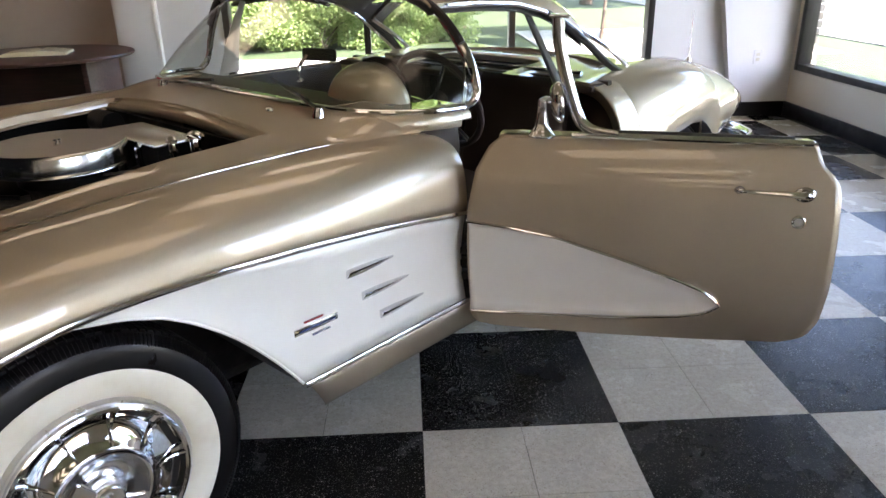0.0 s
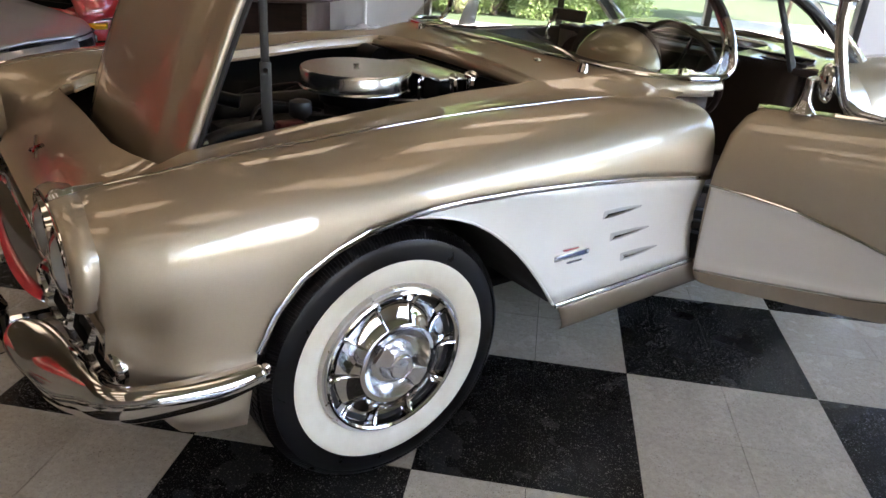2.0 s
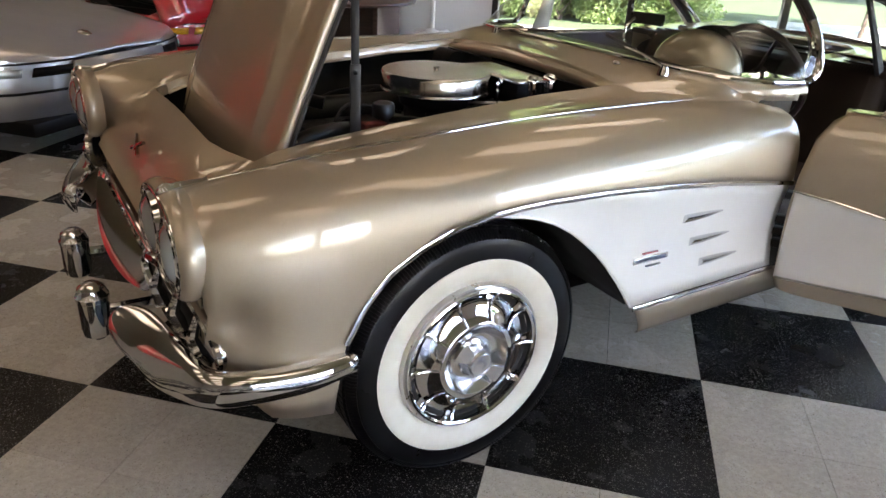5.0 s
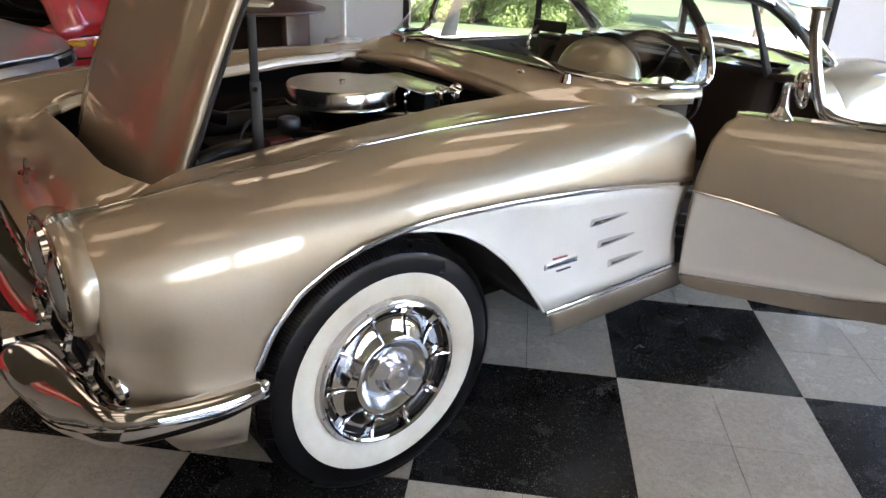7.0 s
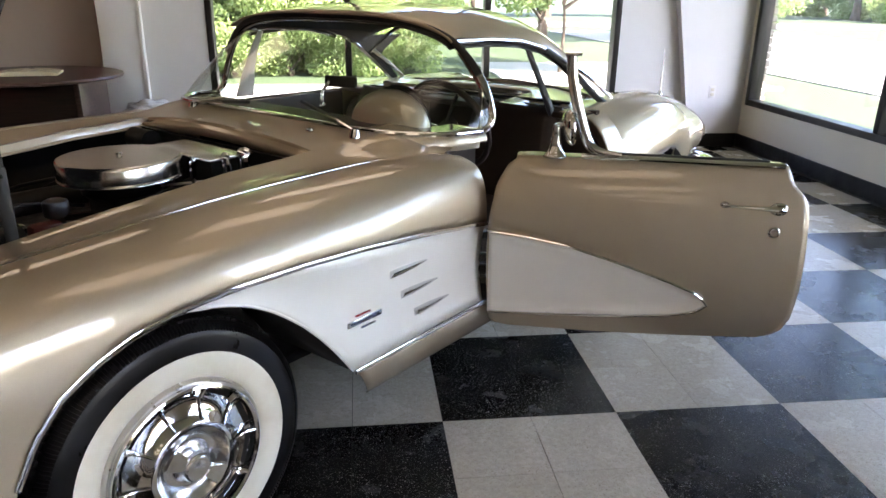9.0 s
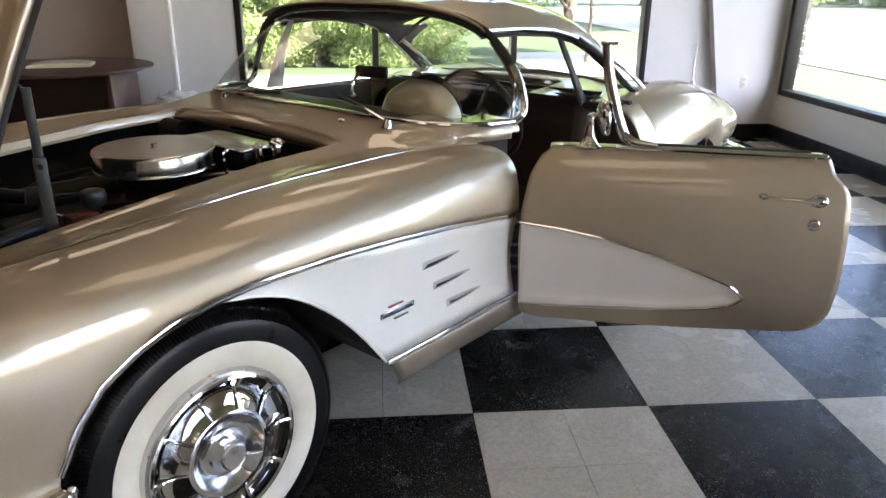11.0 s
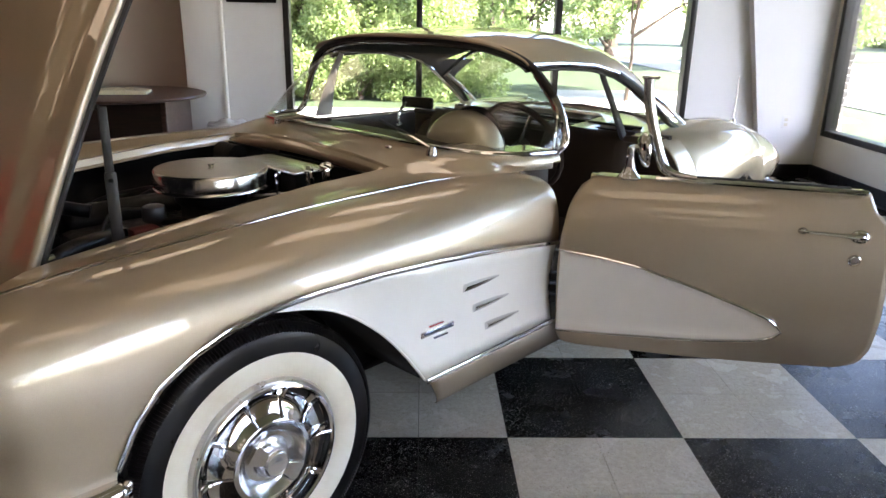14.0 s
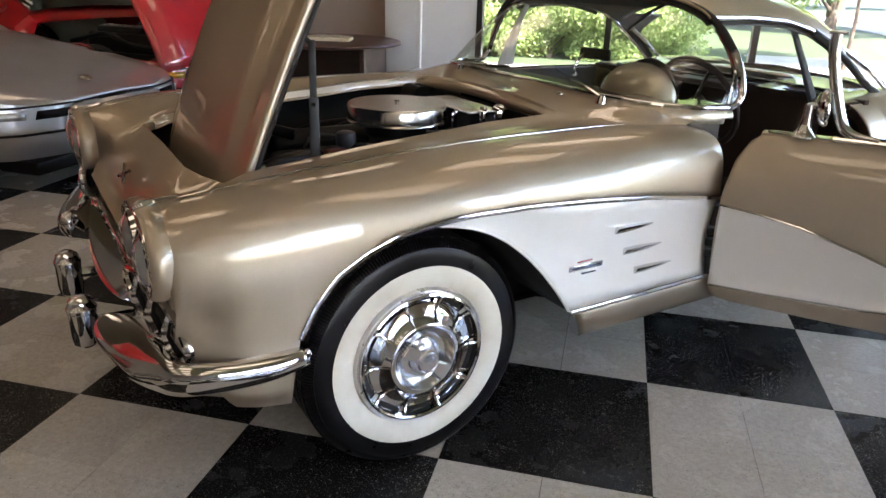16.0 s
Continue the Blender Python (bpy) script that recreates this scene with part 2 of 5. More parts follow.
def merge(bm, dist=0.0005):
    bmesh.ops.remove_doubles(bm, verts=bm.verts[:], dist=dist)
    bmesh.ops.recalc_face_normals(bm, faces=bm.faces[:])
    return bm


def box(x0, y0, z0, x1, y1, z1, bevel=0.0, bm=None, segments=2):
    own = bmesh.new()
    bmesh.ops.create_cube(own, size=1, matrix=Matrix.Translation(((x0 + x1) / 2, (y0 + y1) / 2, (z0 + z1) / 2)) @ Matrix.Diagonal((x1 - x0, y1 - y0, z1 - z0, 1)))
    if bevel:
        bmesh.ops.bevel(own, geom=own.edges[:], offset=bevel, segments=segments, affect='EDGES', profile=0.5)
    return add(bm, own)


def add(bm, own, m=None):
    """Joins own into bm."""
    if m is not None:
        own.transform(m)
    if bm is None:
        return own
    me = bpy.data.meshes.new("tmp")
    own.to_mesh(me)
    own.free()
    bm.from_mesh(me)
    bpy.data.meshes.remove(me)
    return bm


def lathe(profile, n=48, m=None, bm=None):
    """Turns a profile of (radius, height) round z."""
    rows = [[(r * math.cos(2 * math.pi * k / n), r * math.sin(2 * math.pi * k / n), h) for k in range(n)] for r, h in profile]
    own = grid(rows, closed=True)
    merge(own, 0.0002)
    return add(bm, own, m)


def smooth_path(pts, n):
    """n points along a Catmull-Rom curve through pts."""
    p = [Vector(q) for q in pts]
    p = [2 * p[0] - p[1]] + p + [2 * p[-1] - p[-2]]
    out = []
    for k in range(n):
        u = k / (n - 1) * (len(p) - 3)
        i = min(int(u), len(p) - 4)
        f = u - i
        a, b, c, d = p[i:i + 4]
        out.append(0.5 * ((2 * b) + (c - a) * f + (2 * a - 5 * b + 4 * c - d) * f * f + (3 * b - a - 3 * c + d) * f ** 3))
    return out


def tube(pts, r, n=10, closed=False, flat=1.0, bm=None, up=(0, 0, 1)):
    """A round or flattened bar along a path; r may be one radius or one a point. flat squeezes it along the second axis."""
    own = bmesh.new()
    pts = [Vector(p) for p in pts]
    rows = []
    for i, p in enumerate(pts):
        a, b = pts[i - 1 if (i or closed) else i], pts[(i + 1) % len(pts) if (i + 1 < len(pts) or closed) else i]
        t = (b - a).normalized()
        u = Vector(up)
        if abs(t.dot(u)) > 0.95:
            u = Vector((1, 0, 0)) if abs(t.x) < 0.9 else Vector((0, 1, 0))
        e1 = t.cross(u).normalized()
        e2 = e1.cross(t).normalized()
        rr = r[i] if isinstance(r, (list, tuple)) else r
        rows.append([p + e1 * (rr * flat * math.cos(2 * math.pi * k / n)) + e2 * (rr * math.sin(2 * math.pi * k / n)) for k in range(n)])
    if closed:
        rows.append(rows[0])
    grid(rows, own, closed=True)
    if not closed:
        cap(own, rows[0])
        cap(own, rows[-1])
    merge(own, 0.00005)
    return add(bm, own)


def prism(outline, depth, bm=None, m=None):
    """A flat outline of (x, y), given a depth along z."""
    own = bmesh.new()
    f = own.faces.new([own.verts.new((x, y, 0)) for x, y in outline])
    top = bmesh.ops.extrude_face_region(own, geom=[f])
    bmesh.ops.translate(own, verts=[v for v in top["geom"] if isinstance(v, bmesh.types.BMVert)], vec=(0, 0, depth))
    bmesh.ops.recalc_face_normals(own, faces=own.faces[:])
    return add(bm, own, m)


def ellipsoid(c, r, bm=None, u=20, v=12):
    own = bmesh.new()
    bmesh.ops.create_uvsphere(own, u_segments=u, v_segments=v, radius=1, matrix=Matrix.Translation(c) @ Matrix.Diagonal((*r, 1)))
    return add(bm, own)


def table_of(*pairs):
    xs, ys = zip(*pairs)
    return lambda s: float(np.interp(s, xs, ys))


def bez(p0, p1, p2, p3, n):
    p0, p1, p2, p3 = map(Vector, (p0, p1, p2, p3))
    return [p0 * (1 - t) ** 3 + 3 * p1 * t * (1 - t) ** 2 + 3 * p2 * t * t * (1 - t) + p3 * t ** 3 for t in (k / (n - 1) for k in range(n))]

# ---- the showroom ----
XL, XR, YB, YF, ZC = -9.0, 3.42, 4.6, -9.6, 3.0   # walls and ceiling
G = 0.3048                                         # one floor tile


def wall_with_openings(name, label, along, fixed, lo, hi, holes, thick, mat, top=ZC):
    """A wall along x or y at a fixed place, with rectangular holes (a0, a1, z0, z1) right through it."""
    bm = bmesh.new()
    cuts = sorted({lo, hi, *[h[0] for h in holes], *[h[1] for h in holes]})
    for a, b in zip(cuts, cuts[1:]):
        spans = sorted((h[2], h[3]) for h in holes if h[0] <= a and b <= h[1])
        z = 0.0
        for z0, z1 in spans + [(top, top)]:
            if z0 > z + 1e-6:
                if along == 'x':
                    box(a, fixed, z, b, fixed + thick, z0, bm=bm)
                else:
                    box(fixed, a, z, fixed + thick, b, z0, bm=bm)
            z = z1
    merge(bm, 0.001)
    return tagged(part(name, bm, mat), label, "wall", kind="structure")


WIN_B = (-1.56, 2.17, 0.36, 2.75)
WIN_R = (-1.62, 4.43, 0.41, 2.75)
WIN_S = (-9.3, -3.1, 0.41, 2.75)
wall_with_openings("wall_north", "white painted wall with a wide three-light window", 'x', YB, -2.45, XR + 0.13, [WIN_B], 0.25, WALL_WHITE)
wall_with_openings("wall_east", "cream painted wall with a long window", 'y', XR, YF, YB, [WIN_R, WIN_S], 0.13, WALL_CREAM)
wall_with_openings("wall_south", "beige painted wall", 'x', YF - 0.25, XL, XR + 0.13, [], 0.25, WALL_BEIGE)
wall_with_openings("wall_west", "beige painted wall", 'y', XL - 0.25, YF, 5.2, [], 0.25, WALL_BEIGE)
wall_with_openings("wall_alcove", "beige painted wall behind the parked cars", 'x', 5.0, XL, -2.45, [], 0.25, WALL_BEIGE)
tagged(part("wall_return", box(-2.45, 4.56, 0, -2.10, 5.0, ZC, 0.006), WALL_WHITE), "white painted wall pier", "wall", kind="structure")
tagged(part("trim", box(-2.118, 4.548, 0, -2.09, 4.61, ZC, 0.004), WHITE_TRIM), "white corner bead on the wall pier", "trim", kind="structure")
pier = prism([(2.93, 0), (XR, 0), (XR, ZC), (2.37, ZC)], 0.10, m=Matrix.Translation((0, YB, 0)) @ pose(0, 0, 0, 90, 0, 0))
tagged(part("wall_pier", pier, WALL_WHITE), "white wall pier with a slanting edge", "wall", kind="structure")
tagged(part("ceiling", box(XL - 0.25, YF - 0.25, ZC, XR + 0.13, 5.25, ZC + 0.2), CEILING_TAN), "plain tan ceiling", "ceiling", kind="structure")
# Unseen slab, added and sized to keep the sun off the floor inside.
tagged(part("sun_block_roof", box(XL - 3.0, YF - 2.2, ZC + 0.21, XR + 1.8, 5.4, ZC + 0.45), WALL_CREAM), "unseen flat roof slab added to keep sun out of the room", "roof", kind="structure")

# skirting
sk = box(XR - 0.022, YF, 0, XR - 0.002, YB, 0.125, 0.004)
box(2.17, YB - 0.022, 0, XR - 0.03, YB - 0.002, 0.125, 0.004, bm=sk)
box(2.90, YB - 0.122, 0, XR - 0.03, YB - 0.103, 0.125, 0.004, bm=sk)
box(-2.09, YB - 0.022, 0, 2.17, YB - 0.002, 0.125, 0.004, bm=sk)
tagged(part("baseboard", sk, BASE_BLACK), "black vinyl skirting along the walls", "baseboard", kind="structure")

def window(name, label, along, fixed, hole, bars, fw=0.055, deep=0.12):
    """A fixed window: dark frame, upright bars, panes."""
    a0, a1, z0, z1 = hole
    w = empty(name, Matrix(), label, "window", kind="structure")

    def bar(nm, p0, q0, p1, q1):
        bm = box(p0, fixed, q0, p1, fixed + deep, q1, 0.004) if along == 'x' else box(fixed, p0, q0, fixed + deep, p1, q1, 0.004)
        part(nm, bm, BRONZE, w)
    bar("frame", a0, z0, a0 + fw, z1)
    bar("frame", a1 - fw, z0, a1, z1)
    bar("frame", a0 + fw, z0, a1 - fw, z0 + fw)
    bar("frame", a0 + fw, z1 - fw, a1 - fw, z1)
    edges = [a0 + fw]
    for b in bars:
        bar("mullion", b - fw / 2, z0 + fw, b + fw / 2, z1 - fw)
        edges += [b - fw / 2, b + fw / 2]
    edges.append(a1 - fw)
    for p, q in zip(edges[::2], edges[1::2]):
        m = fixed + deep * 0.5
        bm = box(p, m, z0 + fw, q, m + 0.006, z1 - fw) if along == 'x' else box(m, p, z0 + fw, m + 0.006, q, z1 - fw)
        ob = part("pane", bm, GLASS, w)
        ob.visible_shadow = False
    return w


window("window_1", "wide three-light window in a dark bronze frame", 'x', YB - 0.012, WIN_B, (-0.34, 0.92))
window("window_2", "long window in a dark bronze frame", 'y', XR - 0.012, WIN_R, (2.62, 0.82, -0.98))
window("window_3", "wide window in a dark bronze frame", 'y', XR - 0.012, WIN_S, (-4.9, -6.7, -8.5))
for lx, ly in [(-.05 - 2.4 * i, 2.95 - 1.55 * j) for i in range(3) for j in range(8) if (i, j) != (1, 1)]:
    cl = empty("ceiling_light", pose(lx, ly, ZC), "recessed fluorescent ceiling light with a pale diffuser", "ceiling light", "ceiling lights")
    fr = box(-0.62, -0.32, -0.02, 0.62, -0.29, 0.0)
    box(-0.62, 0.29, -0.02, 0.62, 0.32, 0.0, bm=fr)
    box(-0.62, -0.29, -0.02, -0.59, 0.29, 0.0, bm=fr)
    box(0.59, -0.29, -0.02, 0.62, 0.29, 0.0, bm=fr)
    part("frame", fr, WHITE_TRIM, cl)
    part("diffuser", box(-0.588, -0.288, -0.012, 0.588, 0.288, -0.004), GLOW, cl)

# power outlet on the pier
out = empty("power_outlet", pose(3.10, YB - 0.101, 0.52), "white plastic double power outlet on the wall pier", "outlet")
part("cover_plate", box(-0.035, -0.006, -0.057, 0.035, 0.0, 0.057, 0.003), WALL_WHITE, out)
for dz in (-0.022, 0.022):
    part("socket", box(-0.017, -0.009, dz - 0.014, 0.017, -0.0062, dz + 0.014, 0.002), WALL_CREAM, out)

# framed picture on the wall beside the window
pic = empty("picture_frame", pose(-1.83, YB - 0.004, 1.72), "dark framed certificate with gold panels on the wall", "picture")
pf = box(-0.22, -0.025, -0.24, 0.22, 0.0, -0.20, 0.004)
box(-0.22, -0.025, 0.20, 0.22, 0.0, 0.24, 0.004, bm=pf)
box(-0.22, -0.025, -0.20, -0.18, 0.0, 0.20, 0.004, bm=pf)
box(0.18, -0.025, -0.20, 0.22, 0.0, 0.20, 0.004, bm=pf)
part("frame", pf, BLACK, pic)
part("mount", box(-0.18, -0.010, -0.20, 0.18, -0.002, 0.20), BLACK, pic)
part("print", box(-0.13, -0.014, -0.10, 0.02, -0.0105, 0.16), material("gold_print", (0.35, 0.25, 0.10), 0.5), pic)
part("print", box(0.04, -0.014, -0.13, 0.14, -0.0105, 0.16), material("tan_print", (0.30, 0.20, 0.09), 0.5), pic)
part("caption", box(-0.13, -0.014, -0.17, 0.02, -0.0105, -0.13), BRUSHED, pic)

# ---- round table with an open book ----
TX, TY = -2.70, 3.72
tb = empty("round_table", pose(TX, TY, 0), "dark mahogany round table on a panelled pedestal", "table")
part("tabletop", lathe([(0, 0.735), (0.62, 0.735), (0.64, 0.74), (0.645, 0.75), (0.64, 0.76), (0.62, 0.765), (0, 0.765)], 64), TABLE_TOP, tb, "brown mahogany top with a rounded edge")
part("pedestal", box(-0.40, -0.26, 0.06, 0.40, 0.26, 0.734, 0.008), MAHOGANY, tb)
part("side_panel", box(0.4005, -0.30, 0.0, 0.44, 0.30, 0.734, 0.004), TABLE_TOP, tb)
part("side_panel", box(-0.44, -0.30, 0.0, -0.402, 0.30, 0.734, 0.004), TABLE_TOP, tb)
part("plinth", box(-0.38, -0.23, 0.0, 0.38, 0.23, 0.06, 0.004), MAHOGANY, tb)
INK = material("grey_print", (0.22, 0.20, 0.17), 0.8)
bk = empty("open_book", pose(TX + 0.03, TY - 0.10, 0.766, 0, 0, 12), "open book with cream pages on the round table", "book")
for sgn in (-1, 1):
    prof = [(0, 0.028), (0.03, 0.036), (0.09, 0.034), (0.16, 0.028), (0.21, 0.02)]
    rows = [[(sgn * x, y, z) for x, z in prof] for y in (-0.14, 0.14)]
    bm = grid(rows)
    grid([[(sgn * x, y, 0.004) for x, z in prof] for y in (-0.14, 0.14)], bm)
    for y in (-0.14, 0.14):
        grid([[(sgn * x, y, z) for x, z in prof], [(sgn * x, y, 0.004) for x, z in prof]], bm)
    grid([[(sgn * 0.21, -0.14, 0.02), (sgn * 0.21, 0.14, 0.02)], [(sgn * 0.21, -0.14, 0.004), (sgn * 0.21, 0.14, 0.004)]], bm)
    part("page_block", merge(bm), PAPER, bk)
    for k in range(9):
        y = .105 - k * .026
        part("text_line", grid([[(sgn * x, yy, float(np.interp(x, [q[0] for q in prof], [q[1] for q in prof])) + .0012) for x in np.linspace(.035, .185 - .03 * (k % 3 == 2), 8)] for yy in (y, y - .007)]), INK, bk)
part("cover", box(-0.22, -0.15, 0, 0.22, 0.15, 0.0035), MAHOGANY, bk)

# crumpled plastic bag on a low stand by the pier
bag = bmesh.new()
bmesh.ops.create_icosphere(bag, subdivisions=4, radius=1)
for v in bag.verts:
    d = noise.noise(v.co * 2.2) * 0.35 + noise.noise(v.co * 6) * 0.16
    v.co *= 1 + d
    v.co.z = max(v.co.z, -0.55)
bag.transform(Matrix.Translation((-1.98, 4.15, 0.441)) @ Matrix.Diagonal((0.19, 0.12, 0.065, 1)))
tagged(part("plastic_bag", bag, PLASTIC, angle=60), "crumpled clear plastic bag lying on a low stool", "bag")
st = empty("low_stool", pose(-1.98, 4.15, 0), "small dark stool beside the wall", "stool")
part("seat", box(-0.26, -0.2, 0.37, 0.26, 0.2, 0.403, 0.006), MAHOGANY, st)
for sx in (-0.22, 0.22):
    for sy in (-0.16, 0.16):
        part("leg", box(sx - 0.02, sy - 0.02, 0, sx + 0.02, sy + 0.02, 0.369, 0.003), MAHOGANY, st)

# ---- the champagne roadster ----
# Its own axes: x along the car to the rear, y across to its far side, z up. WC is its centre line.
WC = 0.88
car = empty("roadster", pose(0, 0, 0, 0, 0, 45), "champagne gold vintage roadster with hardtop, bonnet and driver's door open", "car")


def L(s, lat, z, side):
    return (s, WC + side * lat, z)


crest_z = table_of((-1.55, .79), (-1.51, .808), (-1.40, .829), (-1.27, .844), (-1.14, .854), (-1.0, .863), (-.85, .873), (-.68, .882), (-.49, .887), (-.28, .888), (-.07, .888), (.1, .883), (.2, .873))
crest_lat = table_of((-1.53, .64), (-1.4, .67), (-1.0, .68), (-.2, .68), (.0, .70), (.2, .735))
side_lat = table_of((-1.53, .835), (-1.48, .855), (-1.4, .877), (-1.28, .893), (-1.0, .903), (-.5, .904), (.2, .900))
trim_z = table_of((-1.27, .505), (-1.231, .583), (-1.171, .651), (-1.097, .695), (-1.021, .724), (-.926, .741), (-.85, .746), (-.773, .748), (-.587, .744), (-.378, .731), (-.145, .709), (.2, .664))
arch_z = table_of((-.95, .742), (-.91, .736), (-.877, .729), (-.833, .721), (-.80, .712), (-.776, .704), (-.74, .690), (-.704, .670), (-.675, .652), (-.649, .632), (-.62, .609), (-.586, .579), (-.542, .534), (-.492, .475), (-.444, .412), (-.428, .387), (-.42, .385), (.2, .388))
low_z = table_of((-1.53, .50), (-1.50, .44), (-1.43, .345), (-1.30, .335), (-1.289, .40), (-1.27, .505))
edge_z = table_of((-1.53, .625), (-1.49, .69), (-1.44, .745), (-1.38, .785), (-1.20, .815), (-1.0, .839), (-.80, .858), (-.60, .874), (-.48, .886), (-.30, .892), (-.17, .899), (-.05, .922), (.05, .938), (.2, .943))
mid_z = table_of((-1.555, .56), (-1.53, .62), (-1.49, .69), (-1.44, .755), (-1.38, .812), (-.165, .926), (-.08, .938), (0, .948), (.2, .950))
HOOD_F, HOOD_R, HOOD_W = -1.38, -0.165, 0.472


NF, NS, NL = 10, 18, 7
full_a = table_of((-1.3, .86), (-1.15, .82), (-.98, .62), (-.7, .56), (-.36, .60), (0, .80), (.2, .82))   # how upright the flank stands
full_b = table_of((-1.3, .80), (-1.15, .78), (-.98, .66), (-.36, .66), (0, .76), (.2, .78))


def corner_ds(s, lat):
    """The rounded front corners of the bonnet opening."""
    w = max(0.0, min(1.0, (s + 1.47) / .09, (-1.26 - s) / .12))
    f = (lat - .28) / .18 if lat < HOOD_W else 1 - (lat - HOOD_W) / .14
    return .065 * w * max(0.0, min(1.0, f)) ** 2


belly_z = table_of((-1.53, .62), (-1.40, .625), (-1.27, .638), (-1.171, .662), (-1.097, .697), (-1.021, .724), (-.926, .741), (.2, .6))


def front_half(s, side):
    lb, lc, zc = side_lat(s), crest_lat(s), crest_z(s)
    zl = low_z(s) if s < -1.27 else trim_z(s)
    h = zc - zl
    tuck = 0.07 * max(0.0, min(1.0, (-1.36 - s) / .17)) ** 1.6
    zr = max(zl, belly_z(s))
    h = zc - zr
    row = [(s, lb - tuck * (1 - f) ** 1.6, zl + (zr - zl) * f) for f in [k / NL for k in range(NL)]]
    row += [(s, q.x, q.y) for q in bez((lb, zr, 0), (lb + 0.002, zr + full_a(s) * h, 0), (lc + full_b(s) * (lb - lc), zc, 0), (lc, zc, 0), NS)]
    row = [(a, b - .030 * math.exp(-((a + 1.475) / .045) ** 2 - ((c - .575) / .04) ** 2), c) for a, b, c in row]
    ze, zm = edge_z(s), mid_z(s)
    for k in range(1, NF + 1):
        f = k / NF
        lat = lc + (HOOD_W - lc) * f
        dip = 0.012 * math.sin(math.pi * f) * (1 if s > -1.4 else 0.2) * (1 - max(0.0, min(1.0, (s + .3) / .3)))
        k_ = max(0.0, min(1.0, (s + .25) / .25))
        g = f * f * (3 - 2 * f) * (1 - k_) + (1 - (1 - f) ** 3.6) * k_
        row.append((s, lat, zc + (ze - zc) * g - dip))
    for k in range(1, 7):
        lat = HOOD_W * (1 - k / 6)
        row.append((s, lat, ze + (zm - ze) * (1 - (lat / HOOD_W) ** 2)))
    return [L(a + (corner_ds(a, b) if c > .72 else 0), b, c, side) for a, b, c in row]


st_s = sorted({-1.53, -1.515, -1.50, -1.47, -1.44, -1.41, HOOD_F, -1.34, -1.30, -1.289, -1.28, -1.27, -1.25, -1.231, -1.20, -1.171, -1.13, -1.097, -1.06, -1.021, -.97, -.926, HOOD_R,
               -1.485, -1.455, -1.425, -1.36, *[round(x, 3) for x in np.linspace(-.9, .19, 26)]})
bm = bmesh.new()
for side in (-1, 1):
    rows = [front_half(s, side) for s in st_s]
    rows[0] = [(p[0] - (0.025 if j > NL + NS - 1 + NF else 0.0), p[1], p[2]) for j, p in enumerate(rows[0])]
    rows.insert(0, [(p[0] - .007, p[1] + (WC + side * .645 - p[1]) * .05, p[2] + (.703 - p[2]) * .05) if NL <= j <= NL + NS + 1 else (p[0] - .0015, p[1], p[2]) for j, p in enumerate(rows[0])])
    last = rows[-1]
    for d, inn in ((.003, .0015), (.004, .005), (.003, .030)):
        rows.append([(p[0] + d, p[1] - side * inn * (j < NL + NS + 5), p[2] - inn * .8 * (NL + NS - 7 < j < NL + NS - 1 + NF)) for j, p in enumerate(last)])
    st_x = [-1.537] + st_s + [.193, .194, .193]
    grid(rows, bm, skip=lambda i, j: j >= NL + NS - 1 + NF and (HOOD_F - 1e-6 < (st_x[i] + st_x[i + 1]) / 2 < HOOD_R + 1e-6 or st_x[i] > .02))
    # rolled lip round the bonnet opening
    lip = [s for s in st_s if HOOD_F - 1e-6 <= s <= HOOD_R + 1e-6]
    grid([[L(s + corner_ds(s, HOOD_W), HOOD_W - a, edge_z(s) - b, side) for a, b in ((0, 0), (.004, .010), (.007, .024), (.03, .026))] for s in lip], bm)
    for s, d in ((HOOD_F, 1), (HOOD_R, -1)):
        grid([[L(s + d * o + corner_ds(s, HOOD_W * k / 6), HOOD_W * k / 6, edge_z(s) + (mid_z(s) - edge_z(s)) * (1 - (k / 6) ** 2) - dz, side) for k in range(7)] for o, dz in (((0, 0), (0.004, .009), (0.007, .020), (0.010, .032)) if d > 0 else ((0, 0), (.003, .006), (.007, .011), (.026, .016), (.032, .021), (.034, .045)))], bm)
merge(bm, 0.0008)
part("front_body", bm, GOLD, car, "champagne metallic front wings, nose and scuttle", 55, 0.004)

# thin bright strips along the wing crests
for side in (-1, 1):
    pts = [L(s, crest_lat(s) - 0.004, crest_z(s) - 0.0005, side) for s in np.linspace(-1.515, 0.10, 60)]
    part("wing_strip", tube(pts, 0.0019, 8, flat=0.9), CHROME, car, "thin chrome strip")
    # bright moulding over the arch and along the cove
    pts = [L(s, side_lat(s) + 0.005, trim_z(s), side) for s in np.linspace(-1.272, 0.19, 90)]
    part("side_moulding", tube(pts, 0.0066, 10, flat=0.32), CHROME, car, "slim chrome moulding")

